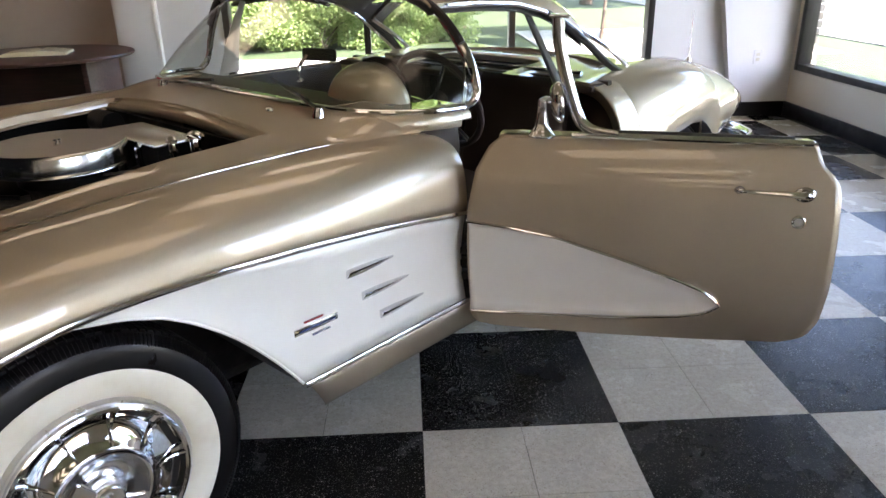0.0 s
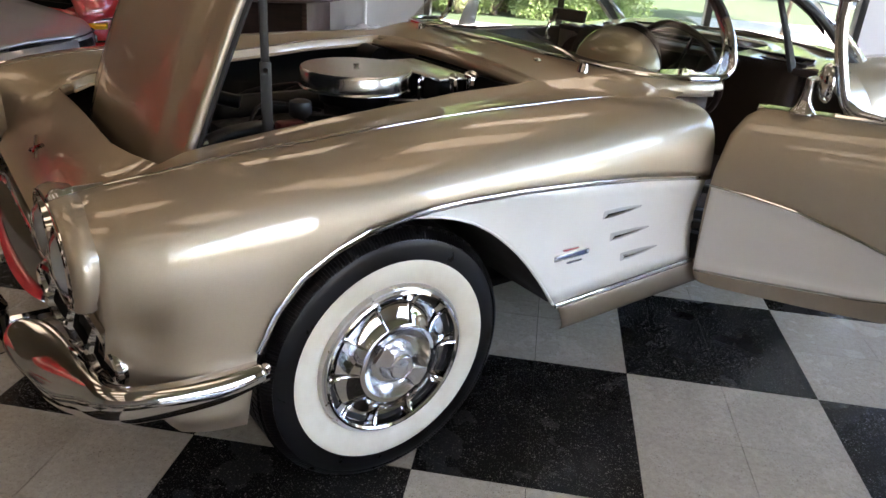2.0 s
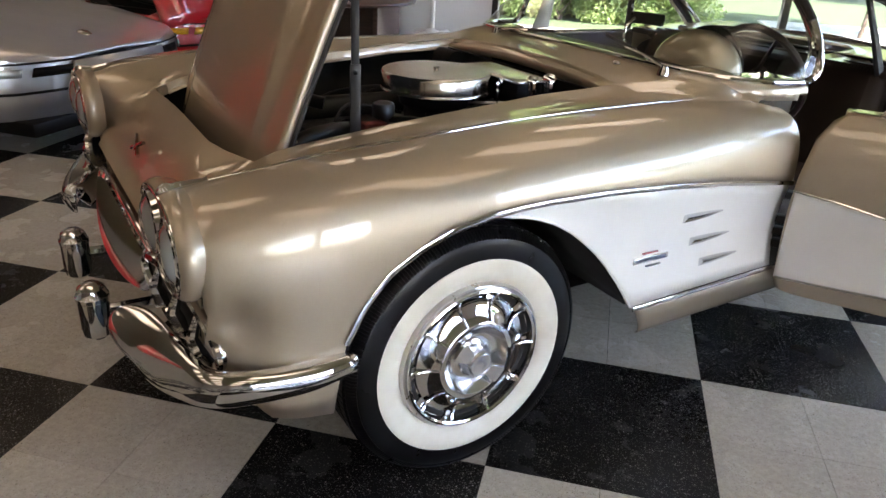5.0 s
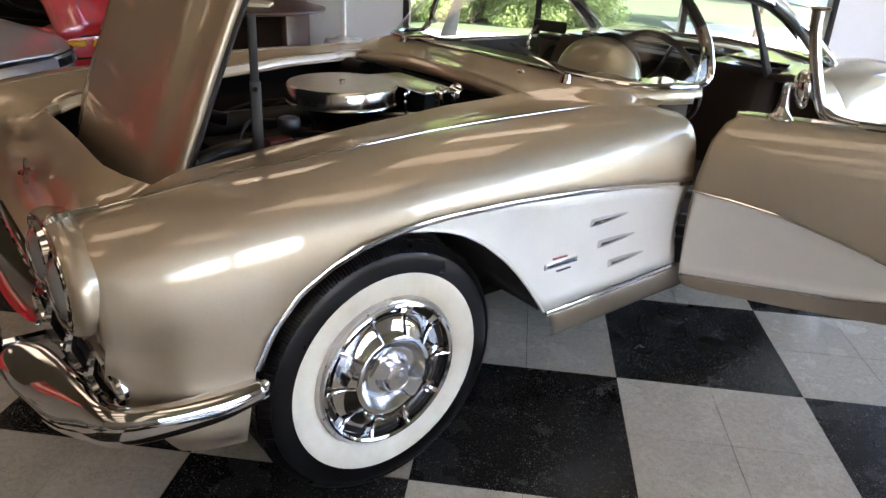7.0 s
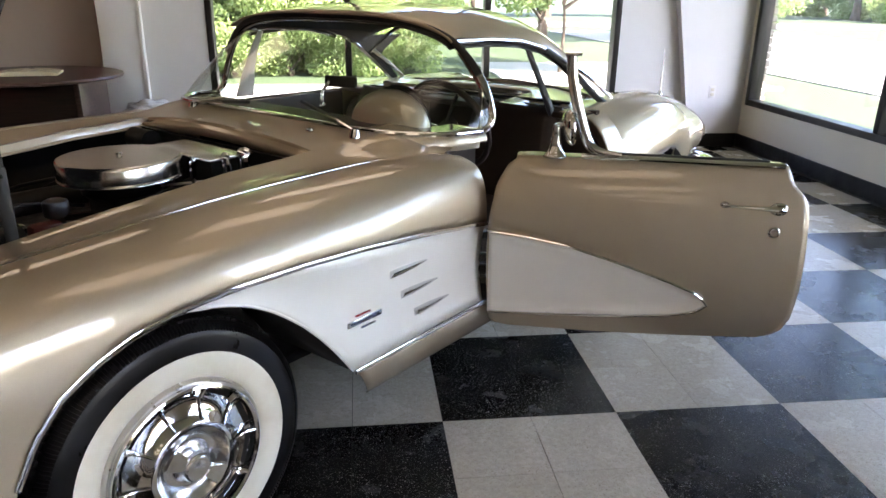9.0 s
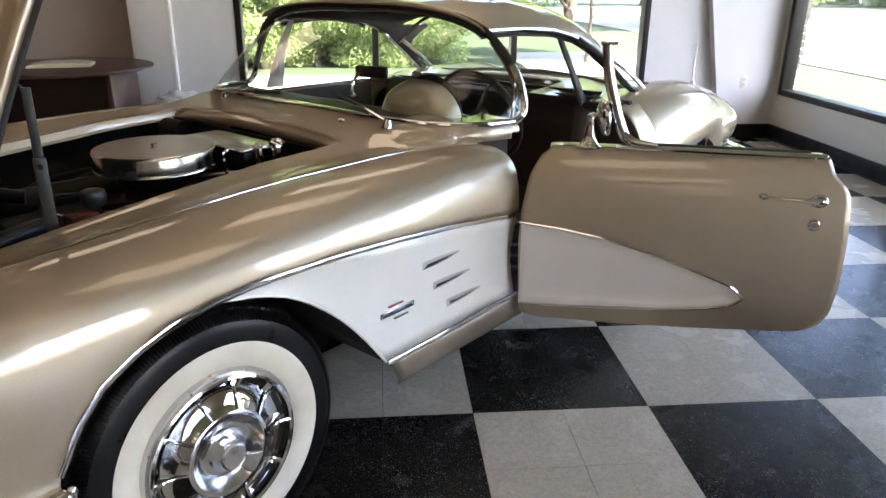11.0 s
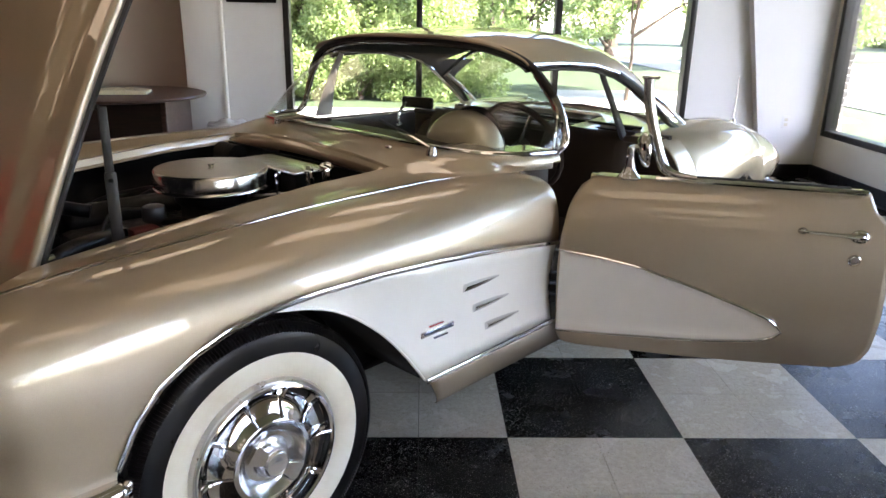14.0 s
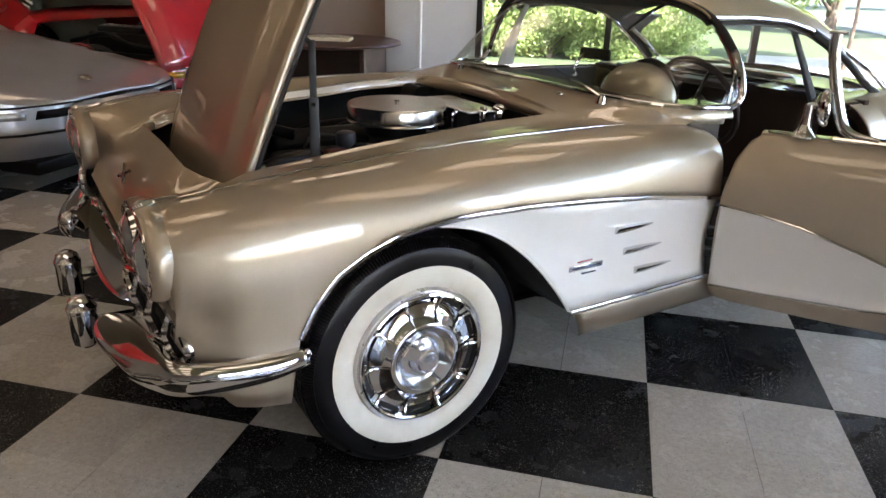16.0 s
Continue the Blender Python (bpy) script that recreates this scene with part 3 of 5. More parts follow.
# painted coves
for side in (-1, 1):
    rows = []
    for s in sorted({*np.linspace(-.95, -.42, 34), *np.linspace(-.42, .19, 20)}):
        a, b = trim_z(s) - 0.004, min(arch_z(s), trim_z(s) - 0.006)
        rows.append([L(s, side_lat(s) - 0.006 - 0.017 * math.sin(math.pi * min(1, f * 1.0)) * min(1, (a - b) / 0.25), a + (b - a) * f, side) for f in np.linspace(0, 1, 9)])
    part("cove_panel", grid(rows), COVE, car, "ivory painted cove panel", 40, 0.004)
    # arch lip and lower moulding
    pts = [L(s, side_lat(s) - 0.006, arch_z(s), side) for s in np.linspace(-.94, -.426, 40)]
    part("arch_lip", tube(pts, 0.004, 6), COVE, car)
    pts = [L(s, side_lat(s) + 0.004, arch_z(s) - 0.003, side) for s in np.linspace(-.424, .19, 12)]
    part("cove_moulding", tube(pts, 0.007, 10, flat=0.35), CHROME, car)
    # rocker below the cove
    rows = []
    for s in np.linspace(-.416, 1.25, 48):
        slant = .075 * max(0.0, 1 - (s + .416) / .16)
        rows.append([L(s + slant * (.384 - z) / .12, lt, z, side) for lt, z in ((.903, .384), (.905, .366), (.899, .335), (.888, .300), (.872, .272), (.860, .262))])
    part("rocker_panel", grid(rows), GOLD, car, "champagne sill below the door", 40, 0.004)

# three louvre strips and the wing emblem
def cove_lat(s, z):
    a, b = trim_z(s) - 0.004, arch_z(s)
    return side_lat(s) - 0.006 - 0.017 * math.sin(math.pi * (a - z) / (a - b)) * min(1, (a - b) / 0.25)


for side in (-1, 1):
    for s0, s1, z in ((-.257, -.091, .615), (-.208, -.033, .537), (-.153, .020, .464)):
        # a wedge whose broad face looks down and out
        rows = []
        for f, k in ((0, .05), (.005, 1), (.3, 1), (.65, .75), (.97, .3), (1, .05)):
            s = s0 + (s1 - s0) * f
            c = cove_lat(s, z)
            rows.append([L(s, c + dl * k, z + dz * k, side) for dl, dz in ((-.002, .011), (.010, .0095), (.015, .007), (.014, .004), (.002, -.013), (-.002, -.013))])
        part("louvre", merge(grid(rows, closed=True)), CHROME, car, "chrome louvre spear")
    z = .516
    em = part("wing_emblem", box(-.428, WC + side * (cove_lat(-.36, z)) - .003, z - .009, -.293, WC + side * (cove_lat(-.36, z)) + .003, z + .009, .002), CHROME, car, "chrome wing emblem with red and blue bars")
    yb = WC + side * (cove_lat(-.36, z) + .0042)
    part("bar", box(-.398, yb - .003, .5345, -.341, yb + .003, .539, .001), BADGE_RED, em, "red enamel bar")
    part("bar", box(-.378, yb - .003, .494, -.322, yb + .003, .4985, .001), BADGE_BLUE, em, "blue enamel bar")
    part("inlay", box(-.415, yb - .001, .5135, -.305, yb + .001, .5195), BADGE_BLUE, em, "blue enamel inlay")

# front fascia, valance and grille
for side in (-1, 1):
    rows = [[L(-1.515 + 0.02 * (1 - (lat - .45) / .4) * -1 + (0.05 if z < .42 else 0), lat, z, side) for lat in np.linspace(.43, .74, 9)] for z in (.62, .56, .48, .42, .36)]
    part("fascia", grid(rows), GOLD, car, "", 40, 0.004)
rows = [[(-1.50 - .03 * (1 - (lat / .86) ** 2) + (0.10 if z < .36 else 0), WC + lat, z) for lat in np.linspace(-.80, .80, 17)] for z in (.40, .37, .33)]
part("valance", grid(rows), GOLD, car, "", 40, 0.004)
# Near-black board in place of the shade within the grille mouth.
part("grille_backing", box(-1.47, WC - .46, .36, -1.44, WC + .46, .60), DARK, car)
mouth = []
for a in np.linspace(0, 2 * math.pi, 65)[:-1]:
    ca, sa = math.cos(a), math.sin(a)
    up = .5 + .5 * sa
    front, rise = -1.615 + .050 * up + .030 * ca * ca, .040 - .022 * up
    sec = [(0, .0, -1.500), (0, .0, -1.535 + .01 * ca * ca)]
    sec += [(f, rise * f, -1.540 + (front + 1.540) * f) for f in (.15, .5, .85)] + [(1.0, rise + .004, front - .003), (1.12, rise + .009, front), (1.18, rise + .011, front + .010), (1.15, rise + .009, front + .05)]
    mouth.append([(x, WC + (.40 + .055 * f) * ca, .512 + (.045 + dz) * sa) for f, dz, x in sec])
part("grille_surround", merge(grid(mouth + [mouth[0]])), CHROME, car, "heavy chrome grille surround", 60)
for k in range(9):
    lat = -.34 + .085 * k
    part("grille_tooth", tube([(-1.505, WC + lat, .465), (-1.530, WC + lat, .485), (-1.535, WC + lat, .512), (-1.530, WC + lat, .54), (-1.505, WC + lat, .56)], [.012, .02, .023, .02, .012], 10), CHROME, car, "chrome grille tooth")
for side in (-1, 1):
    c0 = Vector(L(-1.545, .650, .535, side))
    ov = [c0 + Vector((0.035 * math.cos(a), side * .165 * math.cos(a), .062 * math.sin(a) - .045 * math.cos(a))) for a in np.linspace(0, 2 * math.pi, 33)[:-1]]
    vent = part("side_vent", tube(ov, 0.013, 8, closed=True, up=(1, 0, 0)), CHROME, car, "chrome framed oval vent with short bars")
    # Near-black sheet painted for the shade within the vent.
    back = bmesh.new()
    cap(back, [p + Vector((0.004, 0, 0)) for p in ov])
    part("vent_backing", back, DARK, vent, thick=0.004)
    for k in range(3):
        y = -.085 + .085 * k
        part("vent_bar", tube([c0 + Vector((-.004 + .2 * y, side * y, -.045 - .27 * y)), c0 + Vector((-.018 + .2 * y, side * y, -.27 * y)), c0 + Vector((-.004 + .2 * y, side * y, .045 - .27 * y))], [.019, .014, .008], 8), CHROME, vent)

# nose badge, crossed flags on a round shield
nb = part("nose_badge", tube([(-1.507, WC - .045, .70), (-1.488, WC + .045, .735)], 0.006, 6), CHROME, car, "chrome crossed-flag nose badge")
part("flag", tube([(-1.488, WC - .045, .735), (-1.507, WC + .045, .70)], 0.006, 6), CHROME, nb)
part("disc", lathe([(0, .005), (.010, .004), (.012, 0), (0, 0)], 20, Matrix.Translation((-1.502, WC, .715)) @ pose(0, 0, 0, 0, -58, 0)), BADGE_RED, nb, "red enamel disc")

# headlamp pods
for side in (-1, 1):
    def pod_ring(s, k, ins=0.0):
        out = []
        for a in np.linspace(0, 2 * math.pi, 41)[:-1]:
            ca, sa = math.cos(a), math.sin(a)
            out.append(L(s, .645 + (.195 * k - ins) * math.copysign(abs(ca) ** .84, ca), .703 + (.112 * k - ins) * math.copysign(abs(sa) ** .84, sa), side))
        return out
    pod = part("headlamp_pod", merge(grid([pod_ring(-1.515, .92), pod_ring(-1.535, .97), pod_ring(-1.541, .985), pod_ring(-1.550, .985), pod_ring(-1.561, .965), pod_ring(-1.568, .93), pod_ring(-1.572, .90), pod_ring(-1.566, .86), pod_ring(-1.549, .84)], closed=True)), GOLD, car, "champagne headlamp surround")
    pl = bmesh.new()
    cap(pl, pod_ring(-1.550, .845))
    part("lamp_plate", pl, GOLD, pod, thick=0.003)
    part("bezel_edge", tube(pod_ring(-1.570, .885), 0.004, 8, closed=True, up=(1, 0, 0)), CHROME, pod, "thin chrome rim")
    for lat in (.558, .735):
        mt = Matrix.Translation(L(-1.550, lat, .703, side)) @ pose(0, 0, 0, 0, -90, 0)
        hl = part("headlamp", lathe([(.066, 0), (.064, .022), (.05, .034), (.03, .041), (0, .044)], 28, mt), LENS, pod, "clear domed headlamp lens")
        part("lamp_ring", lathe([(.066, 0), (.078, 0), (.080, .012), (.074, .024), (.066, .026)], 28, mt), CHROME, pod)
    # hooked bright cap at the crest
    part("crest_cap", tube(smooth_path([L(-1.570, .66, .80, side), L(-1.556, .665, .815, side), L(-1.53, .655, .815, side), L(-1.47, .665, .824, side)], 12), [.004, .007, .009, .010, .010, .010, .009, .008, .007, .006, .005, .004], 8, flat=1.6), CHROME, pod)

# bumpers
for side in (-1, 1):
    upper = smooth_path([(-1.262, .897, .486), (-1.34, .903, .482), (-1.425, .900, .480), (-1.50, .880, .482), (-1.545, .835, .483), (-1.556, .74, .476), (-1.568, .63, .469), (-1.580, .53, .463), (-1.596, .468, .459), (-1.618, .430, .453), (-1.642, .4155, .446)], 56)
    lower = smooth_path([(-1.258, .903, .438), (-1.36, .900, .420), (-1.476, .872, .412), (-1.54, .838, .404), (-1.580, .795, .402), (-1.627, .715, .405), (-1.655, .60, .412), (-1.672, .52, .418), (-1.677, .465, .423), (-1.669, .430, .433), (-1.647, .4150, .4435)], 56)
    rows = []
    for k, (hi, lo) in enumerate(zip(upper, lower)):
        t = (hi + lo) / 2 - (upper[max(k - 1, 0)] + lower[max(k - 1, 0)]) / 2 if k else (upper[1] - upper[0])
        d = hi - lo
        n = d.cross(t)
        n = n.normalized() if n.length > 1e-6 else Vector((-1, 0, 0))
        if n.x > 0 and k > 10 or n.y < 0 and k <= 10:
            n = -n
        w = min(1.0, d.length / .05) * (1 + (.9 if side > 0 else -.55) * max(0.0, min(1.0, (k - 22) / 12)))
        rows.append([L(*(lo + d * f + n * (o * w)), side) for f, o in ((.06, -.026), (-.02, -.020), (-.05, -.009), (-.03, .003), (.05, .011), (.16, .0165), (.32, .0205), (.5, .022), (.68, .0205), (.84, .0155), (.95, .009), (1.02, .0), (1.03, -.010), (.99, -.020), (.92, -.026))])
    part("front_bumper", grid(rows), CHROME, car, "wrap-round chrome front bumper", 60, 0.003)
    tip = part("bumper_bolt", ellipsoid(L(-1.262, .912, .475, side), (.010, .010, .014)), CHROME, car)
    gd = [(0, .262), (.026, .264), (.038, .275), (.042, .30), (.042, .375), (.0445, .378), (.0445, .388), (.041, .392), (.036, .410), (.022, .420), (0, .423)]
    part("bumper_guard", lathe(gd, 20, Matrix.Translation(L(-1.685, .20, 0, side)) @ Matrix.Diagonal((.95, 1.05, 1, 1))), CHROME, car, "upright chrome bumper guard")
    part("guard_bracket", tube([L(-1.66, .205, .335, side), L(-1.46, .20, .33, side)], .018, 8), CHROME, car)

# ---- bonnet, propped open on its front hinge ----
HA = radians(64.3)
ha, hn = Vector((math.cos(HA), 0, math.sin(HA))), Vector((-math.sin(HA), 0, math.cos(HA)))
hood_o = Vector((-1.285, WC, .70))


def hood_pt(d, lat, lift):
    return hood_o + ha * d + hn * lift + Vector((0, lat, 0))


def hood_rise(d, lat):
    a = abs(lat)
    f = 1 - min(1, max(0, (a - .30) / .065))
    f = f * f * (3 - 2 * f)
    return .030 * f * min(1, .35 + d * 1.5) + .05 * math.sin(math.pi * min(1, d / 1.15)) * .5 + .02 * (1 - (lat / .46) ** 2)


hood = part("bonnet", merge(grid([[hood_pt(d if abs(lat) < .36 else d + max(0, (.10 - d)) * ((abs(lat) - .36) / .095) ** 2 * .9, lat, hood_rise(d, lat)) for lat in np.linspace(-.455, .455, 41)] for d in np.linspace(0, 1.16, 34)])), GOLD, car, "champagne bonnet with a raised centre, propped up", 40, 0.02)
part("bonnet_frame", grid([[hood_pt(d, lat, hood_rise(d, lat) - .028 - .015 * (abs(lat) < .38)) for lat in np.linspace(-.44, .44, 21)] for d in np.linspace(.03, 1.13, 12)]), BLACK, hood, "black underside", thick=.004)
for side in (-1, 1):
    part("edge_seal", tube([hood_pt(d, side * .45, hood_rise(d, .45) - .026) for d in np.linspace(.08, 1.14, 12)], .008, 6), SEALANT, hood)
pr = part("bonnet_prop", box(-.0100, -.004, 0, .0100, .004, .318, .002), STEEL, car, "grey flat steel bonnet prop")
pr.matrix_local = pose(-1.040, .437, .83, 0, 0, -20)
p2 = part("slide", box(-.0135, -.0095, 0, .0135, -.0045, .335, .002), STEEL, pr)
p2.matrix_local = pose(0, 0, -.17, 0, 0, 0)
p3 = part("bracket", tube([(0, .005, .306), (-.012, .010, .318), (-.035, .018, .326)], .007, 8), STEEL, pr)
part("rivet", lathe([(.006, 0), (.004, .003), (0, .004)], 10, Matrix.Translation((0, -.0098, .145)) @ pose(0, 0, 0, 90, 0, 0)), BLACK, pr)

# ---- windscreen ----
base = [(0.0, 0, .948), (.008, .3, .946), (.035, .5, .941), (.10, .64, .935), (.22, .73, .93), (.35, .755, .925)]
top = [(.385, 0, 1.270), (.385, .22, 1.267), (.388, .40, 1.255), (.392, .53, 1.230), (.398, .615, 1.190), (.404, .68, 1.130), (.408, .73, 1.06), (.404, .757, .99), (.388, .764, .948), (.355, .757, .926)]
b_pts, t_pts = smooth_path(base, 37), smooth_path(top, 37)
full_base = [L(*p, -1) for p in reversed(b_pts)] + [L(*p, 1) for p in b_pts[1:]]
full_top = [L(*p, -1) for p in reversed(t_pts)] + [L(*p, 1) for p in t_pts[1:]]
rows = []
for f in np.linspace(0, 1, 9):
    rows.append([Vector(a).lerp(Vector(b), f) + Vector((-.03 * math.sin(math.pi * f), 0, 0)) for a, b in zip(full_base, full_top)])
ws = part("windscreen", grid(rows), GLASS, car, "curved wrap-round windscreen glass", 60)
ws.visible_shadow = False
skirt = [[(p[0] - .006, WC + (p[1] - WC) * 1.004, p[2] - .002) for p in full_base], [(p[0] - .014, WC + (p[1] - WC) * 1.012, p[2] - .02) for p in full_base], [(p[0] - .03, WC + (p[1] - WC) * 1.02, p[2] - .05) for p in full_base]]
part("scuttle_skirt", grid(skirt), GOLD, car, "", 60, .003)
part("windscreen_base_trim", tube(full_base, .0095, 10, flat=1.1), CHROME, car, "chrome moulding")
part("windscreen_frame", tube(full_top, .0125, 10, flat=1.15), CHROME, car, "chrome windscreen frame")
hdr = [Vector(p) + Vector((-.012, 0, .012)) for p in full_top[14:-14]]
part("header_seal", tube(hdr, .013, 8), SEALANT, car)
cowl_out = table_of((.05, .595), (.10, .668), (.16, .715), (.22, .748), (.30, .764), (.38, .768))
for side in (-1, 1):
    inner = smooth_path([L(.37, .735, .93, side), L(.402, .72, 1.02, side), L(.41, .68, 1.10, side), L(.408, .61, 1.18, side)], 10)
    if side < 0:
        part("pillar_cover", tube(inner, .013, 8, flat=.45), CHROME, car)
    else:
        cv = [[L(.475, .575, 1.20, 1), L(.450, .61, 1.12, 1), L(.42, .64, 1.02, 1), L(.387, .66, .905, 1)], [L(.495, .573, 1.195, 1), L(.485, .608, 1.12, 1), L(.48, .637, 1.02, 1), L(.478, .655, .905, 1)]]
        part("pillar_cover", grid(cv), WHITE_TRIM, car, "pale windscreen pillar cover", 60, .008)
    rw = []
    for s in (.05, .08, .11, .15, .20, .25, .30, .34, .37, .388, .396):
        o_ = cowl_out(s) - .02 * max(0, (s - .37) / .026)
        fl_ = max(0.0, min(1.0, (.215 - s) / .06))
        rw.append([L(s, o_ - a + fl_ * b, z - .012 * max(0, (s - .37) / .026), side) for a, b, z in ((a, b, z if z > .905 else .905 - (.905 - z) * (.62 + .38 * fl_)) for a, b, z in ((.16, 0, .932), (.05, 0, .930), (.016, 0, .922), (.004, .002, .909), (.001, .010, .897), (0, .026, .888), (.004, .050, .882), (.030, .075, .874)))])
    if side < 0:
        part("scuttle_side", grid(rw), GOLD, car, "", 40, .01)

# scuttle top behind the glass, wipers
for w0, w1 in (((-.016, .366), (.11, .86)), ((-.012, 1.275), (.02, .80))):
    wp = part("wiper", lathe([(0, .03), (.012, .027), (.018, .012), (.02, 0)], 14, Matrix.Translation((w0[0], w0[1], .925))), CHROME, car, "chrome wiper with a black blade")
    a, b = Vector((w0[0], w0[1], .948)), Vector((w1[0] - .055, (w0[1] + w1[1]) / 2, .972))
    part("arm", tube([a, a.lerp(b, .5) + Vector((0, 0, .006)), b], .005, 6), CHROME, wp)
    d = (b - a).normalized()
    part("blade", tube([b - d * .16 + Vector((.012, 0, .002)), b + Vector((.008, 0, .004)), b + d * .16 + Vector((.012, 0, .002))], .006, 6), SEALANT, wp)
part("washer_jet", ellipsoid((-.09, .50, .942), (.010, .016, .008)), CHROME, car)

# ---- hardtop ----
roof_mid = table_of((.36, 1.285), (.42, 1.300), (.55, 1.317), (.75, 1.326), (.95, 1.315), (1.1, 1.29), (1.22, 1.255))
drip_z = table_of((.36, 1.205), (.41, 1.208), (.6, 1.207), (.8, 1.195), (.96, 1.163), (1.08, 1.115), (1.22, 1.04))
drip_l = table_of((.36, .600), (.6, .605), (.9, .612), (1.22, .63))
rows = []
for s in np.linspace(.372, 1.22, 26):
    half = []
    for f in np.linspace(0, 1, 15):
        lat = drip_l(s) * math.sin(f * math.pi / 2) ** .9
        rise = max(0.0, 1 - (lat / drip_l(s)) ** 3.2) ** .72
        half.append((s - 0.03 * (1 - (lat / .6) ** 2) * (s < .4), lat, drip_z(s) + (roof_mid(s) - drip_z(s)) * rise))
    rows.append([L(*p, -1) for p in reversed(half)] + [L(a, b * (1 + .05 * (b / .6) ** 3), c + (.012 + .055 * max(0.0, (a - .75) / .47)) * (b / .6) ** 4, 1) for a, b, c in half[1:]])
roof = part("hardtop", grid(rows), GOLD, car, "champagne hardtop with chrome drip rail", 50, .008)
part("headliner", grid([[(p[0], WC + (p[1] - WC) * .985, p[2] - .022) for p in r] for r in rows]), HEADLINER, roof, "grey headliner", 60, .004)
for side in (-1, 1):
    rail = [L(s, drip_l(s) + .002, drip_z(s) + .002, side) for s in np.linspace(.385, .98, 20)]
    part("drip_rail", tube(rail, .010, 8, flat=.8), CHROME, roof, "chrome drip rail")
    low = smooth_path([L(.98, .615, 1.158, side), L(1.10, .63, 1.105, side), L(1.22, .645, 1.035, side), L(1.36, .66, .945, side), L(1.46, .675, .895, side)], 16)
    if side < 0:
        part("pillar", tube(low, .015, 8), SEALANT, roof, "slim rear quarter pillar")
    out = smooth_path([L(1.22, .60, 1.09, side), L(1.42, .64, .99, side), L(1.56, .66, .90, side)], 12)
    part("quarter_trim", tube(out, .011, 8), CHROME, roof)
    if side > 0:
        fore = [L(1.06, .655, 1.160, 1), L(1.16, .655, 1.112, 1), L(1.265, .66, 1.046, 1), L(1.373, .66, .966, 1), L(1.463, .66, .894, 1)]
        aft = [L(1.46, .60, 1.150, 1), L(1.39, .615, 1.105, 1), L(1.335, .63, 1.050, 1), L(1.405, .635, .985, 1), L(1.475, .64, .915, 1)]
        part("quarter_panel", grid([smooth_path(fore, 16), smooth_path(aft, 16)]), HEADLINER, roof, "grey inner quarter panel", 60, .008)
        part("window_trim", tube(smooth_path([L(.48, .652, 1.184, 1), L(.62, .652, 1.196, 1), L(.80, .654, 1.199, 1), L(.964, .654, 1.186, 1)] + fore, 40), .0095, 8), CHROME, roof, "chrome arched window trim")
        continue
    brace = [L(.905, .575, 1.17, side), L(1.02, .575, 1.03, side), L(1.14, .575, .875, side)]
    part("brace", tube(brace, [.014, .017, .024], 8, flat=.6), SEALANT, roof, "black inner brace")
rear_g = []
for f in np.linspace(0, 1, 9):
    row = []
    for lat in np.linspace(-1, 1, 21):
        a = Vector((1.215, WC + lat * .60, roof_mid(1.22) - (roof_mid(1.22) - 1.07) * abs(lat) ** 3))
        b = Vector((1.70 - .20 * abs(lat) ** 2.5, WC + lat * .655, .925 - .03 * abs(lat)))
        p = a.lerp(b, f)
        p.x += .045 * math.sin(math.pi * f)
        p.z += .03 * math.sin(math.pi * f)
        row.append(p)
    rear_g.append(row)
rg = part("rear_window", grid(rear_g), GLASS, roof, "wrap-round rear window", 60)
rg.visible_shadow = False
part("rear_window_trim", tube(rear_g[-1], .012, 8), CHROME, roof)
part("rear_window_trim", tube(rear_g[0], .010, 8), CHROME, roof)

# ---- rear body ----
rc_z = table_of((1.12, .895), (1.3, .905), (1.5, .915), (1.8, .918), (2.0, .905), (2.27, .855), (2.45, .80), (2.62, .725), (2.80, .62))
rc_l = table_of((1.12, .66), (1.6, .62), (2.27, .60), (2.80, .62))
rs_l = table_of((1.12, .895), (1.4, .905), (1.8, .915), (2.1, .90), (2.4, .855), (2.62, .79), (2.80, .70))
rmid = table_of((1.12, .90), (1.5, .925), (1.9, .90), (2.2, .83), (2.45, .73), (2.80, .56))


def rear_low(s):
    d = s - 1.685
    if abs(d) < .40:
        return .34 + math.sqrt(max(0, .40 ** 2 - d * d)) * .84
    return .38 if d < 0 else float(np.interp(s, (2.085, 2.4, 2.80), (.36, .42, .53)))


rs = sorted({1.14, 1.284, 1.286, 1.30, 1.33, 1.37, 1.45, 1.55, 1.685, 1.82, 1.92, 2.0, 2.04, 2.07, 2.084, 2.087, *np.linspace(2.12, 2.80, 14), *np.linspace(1.16, 1.28, 4)})
bm = bmesh.new()
for side in (-1, 1):
    rows = []
    for s in rs:
        lb, lc, zc, zl = rs_l(s), rc_l(s), rc_z(s), rear_low(s)
        h = zc - zl
        k_ = max(0.0, min(1.0, (s - 1.75) / .5))
        r = [(s, q.x, q.y) for q in bez((lb - .17 * k_, zl, 0), (lb + .02 + .10 * k_, zl + (.62 - .04 * k_) * h, 0), (lc + (.78 - .12 * k_) * (lb - lc), zc, 0), (lc, zc, 0), 14)]
        for k in range(1, 10):
            f = k / 9
            r.append((s, lc * (1 - f), zc + (rmid(s) - zc) * f * f * (3 - 2 * f) - .02 * math.sin(math.pi * min(1, f * 2)) * (f < .5)))
        rows.append([L(*p, side) for p in r])
    grid(rows, bm, skip=lambda i, j: rs[i + 1] < 1.5 and j > 17)
merge(bm, .0008)
rb = part("rear_body", bm, GOLD, car, "champagne rear wings and boot", 40, .005)
rear_face = [L(2.80, rs_l(2.80) * c, .55 + .06 * sn, 1) for c, sn in ((math.cos(a), math.sin(a)) for a in np.linspace(0, 2 * math.pi, 25)[:-1])]
fb = bmesh.new()
